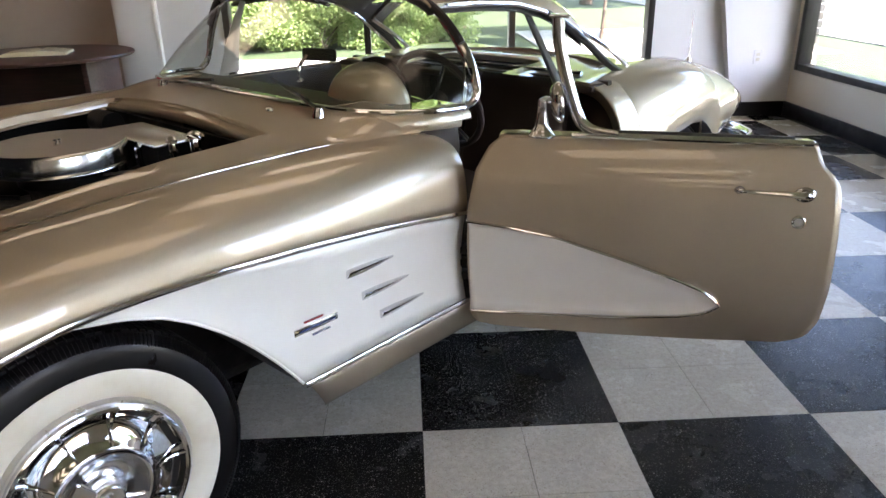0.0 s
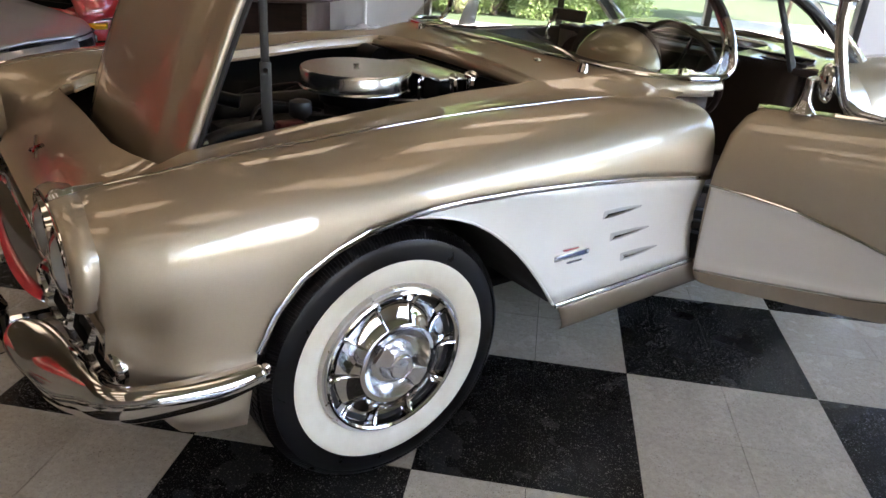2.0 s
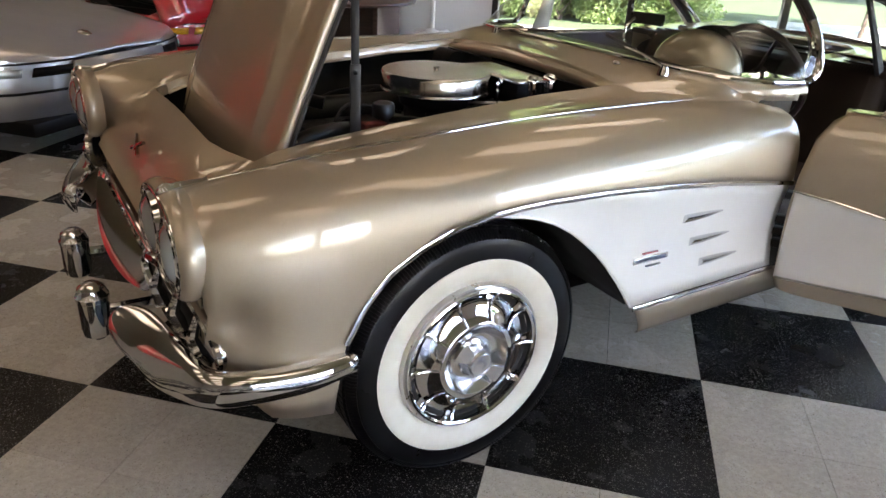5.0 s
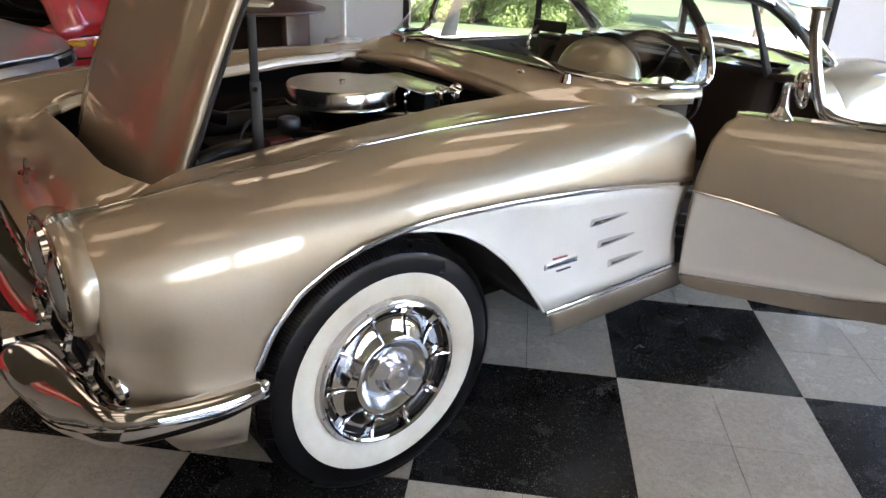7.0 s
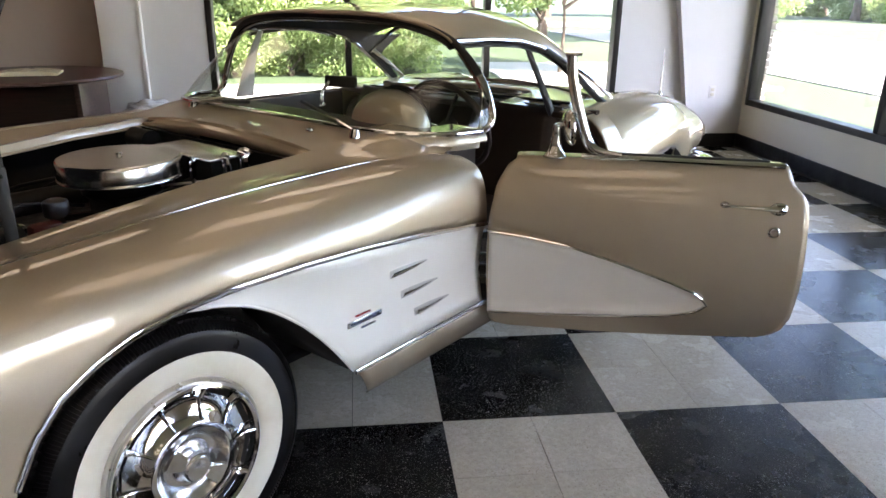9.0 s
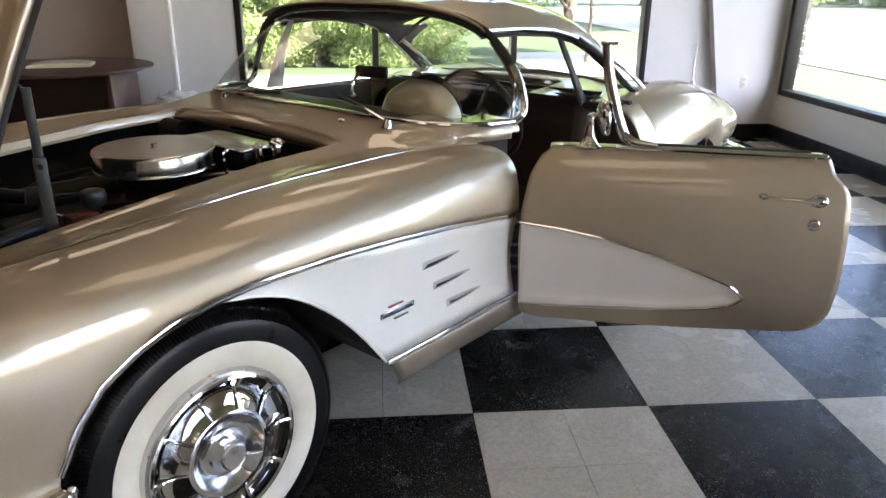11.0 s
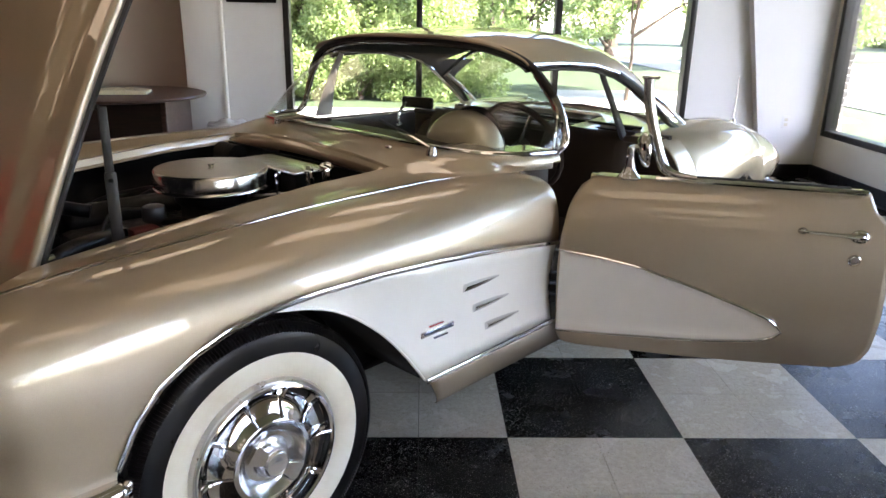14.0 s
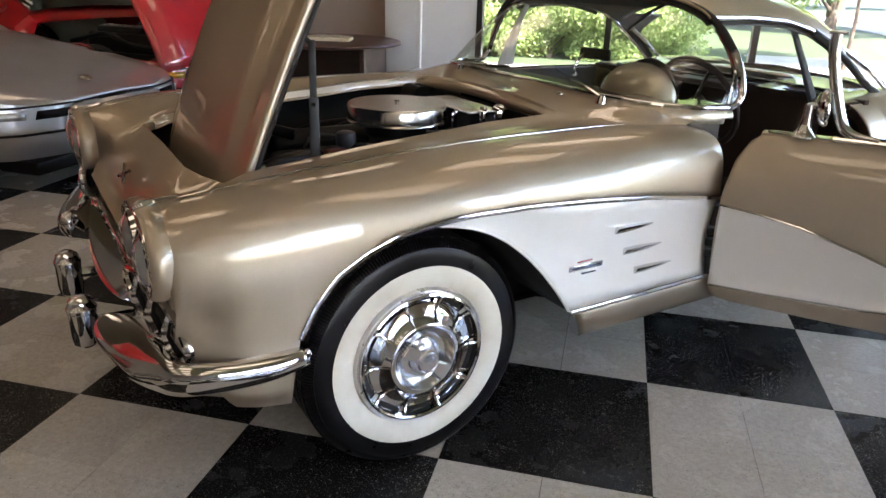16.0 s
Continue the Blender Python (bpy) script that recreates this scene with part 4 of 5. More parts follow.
cap(fb, rear_face)
part("rear_panel", fb, GOLD, car, thick=.004)
for side in (-1, 1):
    part("rear_bumper", tube(smooth_path([L(2.50, .87, .44, side), L(2.68, .82, .43, side), L(2.84, .64, .43, side), L(2.88, .38, .43, side)], 16), .035, 10, flat=.6), CHROME, car, "chrome rear bumper")
    part("tail_lamp", lathe([(0, .03), (.03, .024), (.04, 0), (0, 0)], 16, Matrix.Translation(L(2.78, .60, .60, side)) @ pose(0, 0, 0, 0, 90, 0)), BADGE_RED, car)
part("filler_flap", tube([(1.50, WC - .862, .80), (1.62, WC - .862, .80), (1.63, WC - .885, .70), (1.51, WC - .885, .70)], .003, 6, closed=True), SEALANT, car)
an = part("aerial", tube([(2.27, .272, .85), (2.275, .272, 1.10)], [.0035, .0015], 8), CHROME, car, "thin chrome aerial")
part("aerial_base", lathe([(.016, 0), (.014, .012), (.006, .024), (0, .026)], 14, Matrix.Translation((2.27, .272, .852))), CHROME, an)

# ---- floor pan, firewall and inner bay ----
part("floor_pan", box(-1.40, .36, .235, 2.45, 1.40, .26, .01), DARK, car)
part("firewall", box(-.215, .20, .26, -.20, 1.56, .872), BLACK, car)
for side in (-1, 1):
    lat = .50
    bm = bmesh.new()
    grid([[L(s, lat, .26, side), L(s, lat, edge_z(s) - .03, side)] for s in np.linspace(-1.42, -.20, 12)], bm)
    part("inner_wing", bm, BLACK, car, thick=.006)
    # wheel houses
    front_arch = [(-1.30, .33), (-1.277, .505), (-1.238, .585), (-1.177, .655), (-1.10, .70), (-1.02, .722), (-.93, .732), (-.858, .722), (-.771, .698), (-.704, .667), (-.649, .629), (-.586, .576), (-.542, .531), (-.492, .472), (-.434, .390)]
    rear_arch = [(1.685 - .405 * math.cos(a), .34 + .345 * math.sin(a)) for a in np.linspace(0, math.pi, 20)]
    for arch in (front_arch, rear_arch):
        bm = grid([[L(a, lt, b, side) for a, b in arch] for lt in (.50, .70, .885)])
        part("wheel_house", bm, DARK, car, thick=.004)
        pl = bmesh.new()
        cap(pl, [L(a, .52, b, side) for a, b in arch])
        part("wheel_house_wall", pl, DARK, car, thick=.004)
part("rear_bulkhead", box(1.22, .13, .30, 1.25, 1.63, .895), VINYL, car)
part("cabin_shelf", box(1.12, .14, .86, 1.52, 1.62, .888, .01), VINYL, car)
for side in (-1, 1):
    lb, lc, zc = rs_l(1.15), rc_l(1.15), rc_z(1.15)
    arc = [(q.x, q.y) for q in bez((lb, .38, 0), (lb + .02, .38 + .62 * (zc - .38), 0), (lc + .78 * (lb - lc), zc, 0), (lc, zc, 0), 14)]
    inner = [(.66 + (a - .66) * .80, .60 + (b - .60) * .84) for a, b in arc]
    jb = grid([[L(1.14, a, b, side) for a, b in arc], [L(1.150, a - .008, b - .006, side) for a, b in arc], [L(1.165, a, b, side) for a, b in inner], [L(1.22, .66 + (a - .66) * .9, .6 + (b - .6) * .92, side) for a, b in inner]])
    part("door_jamb", jb, GOLD, car, "champagne door jamb", 50, .004)
    jp = bmesh.new()
    cap(jp, [L(1.215, a, b, side) for a, b in inner] + [L(1.215, .60, .80, side), L(1.215, .60, .38, side)])
    part("jamb_recess", jp, VINYL, car, thick=.004)

# ---- wheels ----
tyre = [(.200, .055), (.215, .078), (.245, .088), (.258, .090), (.264, .090), (.285, .0895), (.303, .0875), (.318, .083), (.329, .076), (.336, .066)]
tp = tyre + [(.3395, .05), (.341, .02), (.341, -.02), (.3395, -.05)] + [(r, -h) for r, h in reversed(tyre)]
DISH = material("turned_chrome", (0.70, 0.71, 0.73), 0.2, 1.0)
rough_var(DISH, 0.15, 0.26, 18.0)
ROT = pose(0, 0, 0, 90, 0, 0)                       # the axle lies along y


IN = Matrix.Translation((0, .018, 0)) @ ROT        # the tyre sits a little further in than the cover


def flat_foot(bm):
    """The tyre sits flat where it meets the floor."""
    for v in bm.verts:
        v.co.z = max(v.co.z, -.3335)
    return bm


def build_wheel(s, lat, side):
    m = pose(s, WC + side * lat, .3345, 0, 0, 0 if side < 0 else 180)
    w = part("wheel", flat_foot(lathe(tp, 72, IN)), RUBBER, car, "black tyre with a broad whitewall and chrome cover")
    w.matrix_local = m
    tread = bmesh.new()
    for k in range(120):
        a = 2 * math.pi * k / 120
        for h0, h1 in ((-.060, -.030), (-.022, .022), (.030, .060)):
            c0, c1 = a - .019, a + .019
            pts = [(r * math.cos(q), r * math.sin(q), h) for h in (h0, h1) for q in (c0, c1) for r in (.334, .3435)]
            v = [tread.verts.new(q) for q in pts]
            for f in ((1, 3, 7, 5), (0, 1, 5, 4), (2, 6, 7, 3), (0, 2, 3, 1), (4, 5, 7, 6)):
                tread.faces.new([v[q] for q in f])
        for q0 in (a, a + math.pi / 120):
            rib = [(r * math.cos(q), r * math.sin(q), h) for q in (q0 - .008, q0 + .008) for r, h in ((.316, .0815), (.319, .0865), (.330, .0795), (.338, .068), (.332, .064))]
            v = [tread.verts.new(q) for q in rib]
            for f in ((0, 1, 2, 4), (2, 3, 4), (5, 9, 7, 6), (7, 9, 8), (1, 6, 7, 2), (2, 7, 8, 3), (0, 5, 6, 1)):
                tread.faces.new([v[q] for q in f])
    tread.transform(IN)
    flat_foot(tread)
    tr = part("tread", tread, RUBBER, w)
    tr["kind"] = "stuff"
    part("whitewall", lathe([(.198, .0655), (.206, .079), (.228, .0895), (.250, .0935), (.264, .0925), (.269, .0905)], 72, IN), WHITEWALL, w, "cream whitewall band")
    part("rim", lathe([(.188, -.07), (.190, .01), (.202, .030), (.205, .062), (.200, .072), (.190, .070), (.184, .055), (.182, .02)], 60, ROT), BRUSHED, w, "dull steel rim lip")
    part("wheel_cover", lathe([(.194, .070), (.191, .079), (.186, .081), (.181, .077), (.180, .054), (.161, .050), (.159, .060), (.145, .063), (.128, .070), (.112, .081), (.108, .086), (.104, .088), (.094, .088)], 60, ROT), CHROME, w, "finned chrome wheel cover")
    part("centre_dish", lathe([(.0942, .088), (.090, .083), (.078, .069), (.062, .062), (.048, .064), (.040, .070), (.036, .086), (0, .086)], 60, ROT), DISH, w, "dished bright centre")
    for k in range(10):
        a = 2 * math.pi * k / 10
        bm = tube([(.183, 0, .076), (.172, 0, .070), (.160, 0, .066), (.145, 0, .067), (.128, 0, .073), (.108, 0, .087)], [.006, .0065, .006, .0035, .003, .0025], 8)
        bm.transform(ROT @ Matrix.Rotation(a, 4, 'Z'))
        part("fin", bm, CHROME, w)
        # Solid near-black block where an open slot would be in shade.
        bm = box(.1625, -.038, .0505, .1785, .038, .0545, .0015)
        bm.transform(ROT @ Matrix.Rotation(a + math.pi / 10, 4, 'Z'))
        part("slot", bm, DARK, w, "near-black block for the shade in a cooling slot")
    part("spinner_hub", lathe([(.038, .084), (.036, .100), (.033, .107), (.030, .109), (.029, .106), (.024, .1055), (.012, .107), (0, .108)], 30, ROT), DISH, w, "turned spinner hub")
    for k in range(2):
        bm = prism([(-.014, .028), (-.020, .052), (-.027, .076), (-.022, .086), (.022, .086), (.027, .076), (.020, .052), (.014, .028)], .012)
        bmesh.ops.bevel(bm, geom=bm.edges[:], offset=.004, segments=2, affect='EDGES')
        bm.transform(ROT @ Matrix.Rotation(k * math.pi + .9, 4, 'Z') @ Matrix.Translation((0, 0, .092)))
        part("spinner_blade", bm, CHROME, w)


for s_ in (-.905, 1.685):
    for side in (-1, 1):
        build_wheel(s_, .775, side)

# ---- driver's door, swung wide open ----
door = part("door", box(.10, .015, .345, .93, .055, .872, .01), VINYL, car, "champagne driver's door with an ivory cove, swung open")
door.matrix_local = pose(.20, .0, 0, 0, 0, -60)      # x along the door, minus y its outer side
D_OUT = [(.115, .893), (.075, .862), (.042, .80), (.024, .70), (.018, .60), (.020, .50), (.024, .40), (.030, .345), (.045, .322), (.10, .312), (.30, .312), (.50, .316), (.70, .326), (.85, .332), (.915, .342), (.960, .37), (.980, .42), (.987, .52), (.985, .66), (.980, .76), (.975, .796), (.958, .819), (.934, .842), (.916, .893)]
zmin, zmax = .312, .893


def door_edges(z):
    """Where the door's outline starts and ends at a height."""
    xs = []
    n = len(D_OUT)
    for k in range(n):
        (xa, za), (xb, zb) = D_OUT[k], D_OUT[(k + 1) % n]
        if (za - z) * (zb - z) <= 0 and abs(za - zb) > 1e-6:
            xs.append(xa + (xb - xa) * (z - za) / (zb - za))
    return min(xs), max(xs)


cove_top = table_of((.0, .658), (.14, .645), (.27, .624), (.45, .572), (.60, .522), (.68, .490), (.715, .462), (.722, .450))
cove_low = table_of((.0, .366), (.2, .372), (.47, .386), (.62, .404), (.68, .418), (.71, .436), (.722, .450))


def door_y(x, z):
    """The outer skin bulges, and dips inside the cove."""
    f = (z - .31) / .58
    y = -.030 - .042 * math.sin(math.pi * min(1, max(0, f)) ** .85) + .30 * max(0, f - .70) ** 2
    if x < .722 and cove_low(x) < z < cove_top(x):
        e = min(cove_top(x) - z, z - cove_low(x), (.722 - x) * .6)
        y += .020 * min(1, e / .03)
    return y


zs = sorted({*np.linspace(zmin + .001, zmax - .001, 46), .885, .32, .315})
rows = []
for z in zs:
    a, b = door_edges(z)
    rows.append([(a + (b - a) * f, door_y(a + (b - a) * f, z), z) for f in np.linspace(0, 1, 56)])
part("door_skin", grid(rows), GOLD, door, "champagne outer panel", 40, .006)
rows = []
for x in np.linspace(.026, .716, 48):
    a, b = cove_top(x), cove_low(x)
    rows.append([(x, door_y(x, a + (b - a) * f) - .0035, a + (b - a) * f) for f in np.linspace(.004, .996, 13)])
part("cove_panel", grid(rows), COVE, door, "ivory painted cove panel", 40, .002)
up_ = [(x, door_y(x, cove_top(x) + .004) - .004, cove_top(x)) for x in np.linspace(.02, .722, 40)]
dn_ = [(x, door_y(x, cove_low(x) - .004) - .004, cove_low(x)) for x in np.linspace(.722, .03, 40)]
part("cove_moulding", tube(up_ + dn_[1:], .0055, 8, flat=.8, up=(0, 1, 0)), CHROME, door, "slim chrome moulding")
# edges of the door
rim_ = [(x + (.004 if x < .5 else -.004), door_y(x, z) + .007, z) for x, z in D_OUT]
rim2 = [(x + (.012 if x < .5 else -.012), .055, z) for x, z in D_OUT]
part("door_edge", grid([rim_, [(x, -.005, z) for x, z in D_OUT], rim2], closed=True), GOLD, door, "", 40)
part("door_top", box(.10, -.006, .876, .91, .060, .8925, .006), GOLD, door)
part("window_rail", tube([(.30, -.018, .899), (.40, -.020, .900), (.60, -.020, .898), (.90, -.016, .895)], .0085, 8, flat=1.3), CHROME, door, "chrome window rail")
part("window_seal", tube([(.36, .006, .903), (.60, .006, .902), (.86, .006, .899)], .0085, 6), SEALANT, door)
part("rail_end", box(.850, -.016, .891, .908, .004, .900, .003), CHROME, door)
post = smooth_path([(.250, -.01, 1.205), (.254, -.01, 1.148), (.269, -.01, 1.081), (.292, -.01, 1.005), (.312, -.012, .950), (.330, -.014, .926), (.362, -.018, .913), (.42, -.024, .907)], 30)
part("window_post", tube(post, [.0165] * 20 + [.016, .0155, .015, .014, .013, .012, .011, .010, .009, .008], 12, flat=.8), CHROME, door, "chrome upright window post")
part("post_cap", box(.228, -.03, 1.199, .280, .012, 1.208, .003), CHROME, door)
# door mirror on a short stalk
mb = part("mirror_foot", lathe([(0, -.004), (.036, -.003), (.0365, .003), (.030, .010), (.020, .026), (.0145, .050), (.0125, .075), (.0125, .092), (.010, .100), (0, .102)], 28, Matrix.Translation((.218, -.012, .893)) @ Matrix.Diagonal((1, .62, 1, 1))), CHROME, door, "chrome door mirror on a tapered foot")
part("mirror_head", lathe([(0, -.026), (.026, -.023), (.044, -.014), (.054, -.003), (.056, .004), (.053, .009), (.048, .004), (0, .004)], 36, Matrix.Translation((.258, .004, .982)) @ pose(0, 0, 0, 0, 84, 10)), CHROME, mb)
part("neck", tube([(.216, -.010, .985), (.228, -.006, .990), (.240, .0, .986)], [.011, .010, .009], 10), CHROME, mb)
# handle and lock
hd = part("door_handle", tube(smooth_path([(.728, door_y(.728, .777) - .008, .777), (.745, door_y(.745, .777) - .020, .778), (.82, door_y(.82, .776) - .026, .777), (.885, door_y(.885, .774) - .024, .775), (.912, door_y(.912, .773) - .012, .773)], 18), [.004, .007, .0065, .005, .0045, .0045, .005, .005, .0055, .006, .007, .008, .009, .010, .011, .011, .010, .006], 10), CHROME, door, "chrome pull handle")
for hx, hz, hr in ((.736, .776, .011), (.893, .770, .021)):
    part("escutcheon", lathe([(hr, 0), (hr * .95, .004), (hr * .8, .007), (0, .009)], 22, Matrix.Translation((hx, door_y(hx, hz) - .001, hz)) @ pose(0, 0, 0, 90, 0, 0) @ Matrix.Diagonal((1.3, 1, 1, 1))), CHROME, hd)
lk = part("lock", lathe([(.018, 0), (.0175, .005), (.0145, .008), (.012, .0065), (.011, .003)], 26, Matrix.Translation((.885, door_y(.885, .701) - .001, .701)) @ pose(0, 0, 0, 90, 0, 0)), CHROME, door, "round chrome key lock")
part("barrel", lathe([(.011, .001), (.0095, .0055), (.003, .006), (0, .006)], 20, Matrix.Translation((.885, door_y(.885, .701) - .001, .701)) @ pose(0, 0, 0, 90, 0, 0)), BRUSHED, lk)
for z in (.46, .50, .54, .62):
    part("hinge", box(-.012, -.012, z - .012, .05, .02, z + .012, .003), STEEL, door)
# closed far door
rows = []
for s in np.linspace(.205, 1.135, 24):
    rows.append([L(s, lt, z, 1) for lt, z in ((.74, .862), (.80, .862), (.86, .845), (.905, .78), (.915, .68), (.905, .55), (.895, .42), (.88, .36))])
part("far_door", grid(rows), GOLD, car, "champagne passenger door, closed", 40, .008)
part("far_door_liner", box(.22, WC + .72, .36, 1.12, WC + .745, .868, .01), VINYL, car, "dark door lining")
part("far_door_rail", tube([L(.30, .75, .872, 1), L(.70, .76, .870, 1), L(1.13, .74, .868, 1)], .009, 8), CHROME, car)

# ---- cabin ----
base_s = table_of((0, .02), (.3, .03), (.5, .06), (.64, .13), (.70, .20), (.72, .24))
rows = [[(base_s(abs(lat)) + (.34 - base_s(abs(lat))) * f if f <= 1 else s1, WC + lat, z) for lat in np.linspace(-.71, .71, 29)] for f, s1, z in ((0, 0, .905), (.3, 0, .912), (.7, 0, .912), (1, 0, .900), (2, .36, .87), (2, .37, .80), (2, .36, .60), (2, .25, .45))]
dash = part("dashboard", grid(rows), VINYL, car, "dark dashboard", 40, .01)
dome = bmesh.new()
rows = []
for a in np.linspace(0, math.pi, 29):
    row = []
    for f in np.linspace(0, 1, 12):
        e = f * math.pi / 2
        r = .185 * math.sin(e) ** .9
        row.append((.26 + .12 * (1 - math.cos(e)) - .04, .525 - r * math.cos(a), .895 + r * .76 * math.sin(a)))
    rows.append(row)
part("instrument_hood", merge(grid(rows)), GOLD, dash, "champagne domed instrument hood", 60, .006)
part("gauge_face", lathe([(0, 0), (.150, 0), (.152, .01), (0, .01)], 30, Matrix.Translation((.345, .50, .90)) @ pose(0, 0, 0, 0, 90, 0)), BLACK, dash)
sw_c, sw_t = Vector((.60, .46, .875)), pose(0, 0, 0, 0, 66, 0)
sw = part("steering_wheel", tube([sw_c + sw_t.to_3x3() @ Vector((.188 * math.cos(a), .188 * math.sin(a), 0)) for a in np.linspace(0, 2 * math.pi, 49)[:-1]], .013, 8, closed=True), VINYL, car, "large thin-rimmed steering wheel")
for a in (math.pi / 2, math.pi * 7 / 6, -math.pi / 6):
    part("spoke", tube([sw_c + sw_t.to_3x3() @ Vector((.02 * math.cos(a), .02 * math.sin(a), -.03)), sw_c + sw_t.to_3x3() @ Vector((.19 * math.cos(a), .19 * math.sin(a), 0))], .011, 6, flat=.4), CHROME, sw)
part("column", tube([sw_c + sw_t.to_3x3() @ Vector((0, 0, .02)), sw_c + sw_t.to_3x3() @ Vector((0, 0, -.25))], .03, 12), VINYL, sw)
im = part("interior_mirror", box(-.010, -.070, -.022, .018, .070, .022, .008), BLACK, car, "dark interior mirror on a chrome stem")
im.matrix_local = pose(.36, .82, 1.035, 0, 4, 14)
part("stem", tube(smooth_path([(.305, .868, .945), (.300, .868, .965), (.312, .87, 1.00), (.335, .855, 1.035)], 24), [.014, .012, .010, .008] + [.007] * 20, 10), CHROME, car)


def seat(w0):
    st_ = part("seat", box(.55, w0 - .25, .36, 1.06, w0 + .25, .50, .05, segments=3), VINYL, car, "dark brown ribbed vinyl bucket seat")
    rows = []
    for f in np.linspace(0, 1, 14):
        z = .46 + .44 * f
        row = []
        for g in np.linspace(-1, 1, 67):
            rib = .0035 * abs(math.sin(g * 33 * math.pi / 2)) if abs(g) < .8 else 0
            e = (1 - abs(g) ** 6) ** .5 * (1 - max(0, f - .85) * 2)
            row.append((1.06 + .12 * f - .08 * e - rib, w0 + .26 * g * (1 - .12 * f * f), z))
        rows.append(row)
    part("backrest", grid(rows), VINYL, st_, "ribbed backrest", 60, .06, 1.0)


seat(.50)
seat(1.26)
part("cabin_floor", box(-.15, .12, .262, 1.2, 1.64, .275), material("dark_carpet", (0.02, 0.018, 0.016), 0.95), car)
part("gear_tunnel", box(.1, .80, .276, 1.2, .96, .44, .03), VINYL, car)
part("kick_panel", box(-.18, .14, .27, .34, .16, .88), VINYL, car)
tk = part("shelf_trim", tube([(1.30, .30, .90), (1.30, 1.46, .90)], .012, 8), CHROME, car)

# ---- engine bay ----
ENG = material("engine_black", (0.008, 0.008, 0.0085), 0.5, spec=0.25)
rough_var(ENG, 0.3, 0.65, 22.0)
LID = material("polished_lid", (0.78, 0.76, 0.73), 0.26, 1.0)
SATIN = material("satin_chrome", (0.80, 0.79, 0.77), 0.18, 1.0)
rough_var(SATIN, 0.14, 0.24, 30.0)
CAP_GREY = material("grey_cast_cap", (0.05, 0.051, 0.053), 0.38, 0.5)
rough_var(CAP_GREY, 0.25, 0.5, 40.0)
RED_ENG = material("engine_red", (0.11, 0.012, 0.010), 0.5)
part("engine_block", box(-.98, WC - .20, .40, -.30, WC + .20, .70, .03), ENG, car, "dark engine block")
for side in (-1, 1):
    vc = box(-.95, -.07, 0, -.35, .07, .09, .03, segments=3)
    vc.transform(Matrix.Translation((0, WC + side * .24, .66)) @ pose(0, 0, 0, side * -28, 0, 0))
    part("valve_cover", vc, ENG, car, "dark valve cover")
    for k in range(4):
        s0 = -.90 + k * .16
        part("plug_lead", tube(smooth_path([(s0, WC + side * .33, .62), (s0 + .05, WC + side * .36, .70), (s0 + .18, WC + side * .28, .77), (-.34, WC + side * .12, .80)], 12), .006, 6), SEALANT, car)
NUT = (-.575, .815)
ac = part("air_cleaner", lathe([(.158, .819), (.180, .820), (.183, .823), (.182, .827), (.1795, .830), (.179, .872), (.176, .879), (.1735, .881)], 72, Matrix.Translation((NUT[0], NUT[1], .009))), SATIN, car, "round bright chrome air cleaner")
part("lid", lathe([(.1737, .881), (.168, .8805), (.150, .8815), (.06, .883), (0, .883)], 72, Matrix.Translation((NUT[0], NUT[1], .009))), LID, ac, "softly polished lid")
part("filter_base", lathe([(0, .77), (.10, .77), (.118, .785), (.122, .829), (0, .829)], 48, Matrix.Translation((NUT[0], NUT[1], 0))), ENG, ac)
part("carburettor", box(NUT[0] - .08, NUT[1] - .08, .70, NUT[0] + .08, NUT[1] + .08, .79, .015), STEEL, ac)
part("wing_nut", lathe([(.007, .882), (.006, .885), (.003, .888), (.002, .891), (0, .892)], 12, Matrix.Translation((NUT[0], NUT[1], .009))), CHROME, ac)
part("wing_nut_ears", box(NUT[0] - .011, NUT[1] - .002, .895, NUT[0] + .011, NUT[1] + .002, .900, .0015), STEEL, ac)
# polished ignition shield at the back of the engine
shield = part("ignition_shield", box(-.395, WC - .27, .70, -.29, WC + .02, .872, .012), BLACK, car, "polished ignition shielding at the back of the engine")
part("shield_lid", box(-.41, WC - .29, .873, -.275, WC + .05, .884, .005, segments=3), LID, shield, "satin metal lid")
for k in range(2):
    w_ = WC - .20 + k * .12
    part("shield_fold", tube(smooth_path([(-.405, w_, .872), (-.412, w_, .866), (-.416, w_, .85), (-.412, w_, .72)], 14), .010, 8), CHROME, shield)
part("shield_end", tube(smooth_path([(-.28, WC - .29, .884), (-.30, WC - .305, .876), (-.30, WC - .31, .72)], 14), .017, 10, flat=1.3), CHROME, shield)
part("shield_end", tube(smooth_path([(-.36, WC - .29, .884), (-.365, WC - .305, .876), (-.365, WC - .31, .72)], 14), .013, 10, flat=1.2), CHROME, shield)
# filler cap and hoses
fc = part("oil_filler", lathe([(.020, .70), (.020, .780), (.031, .782), (.033, .787), (.033, .815), (.030, .823), (.022, .827), (0, .828)], 26, Matrix.Translation((-.845, WC - .22, .012))), CAP_GREY, car, "grey ribbed filler cap")
part("hose", tube(smooth_path([(-1.22, WC - .30, .70), (-1.12, WC - .26, .755), (-1.0, WC - .22, .765), (-.90, WC - .14, .74)], 16), .026, 12), RUBBER, car, "black radiator hose")
part("hose_clip", tube([( -1.19, WC - .29, .72), (-1.175, WC - .285, .727)], .031, 14), CHROME, car)
part("hose_clip", tube([( -.94, WC - .17, .752), (-.925, WC - .16, .748)], .031, 14), CHROME, car)
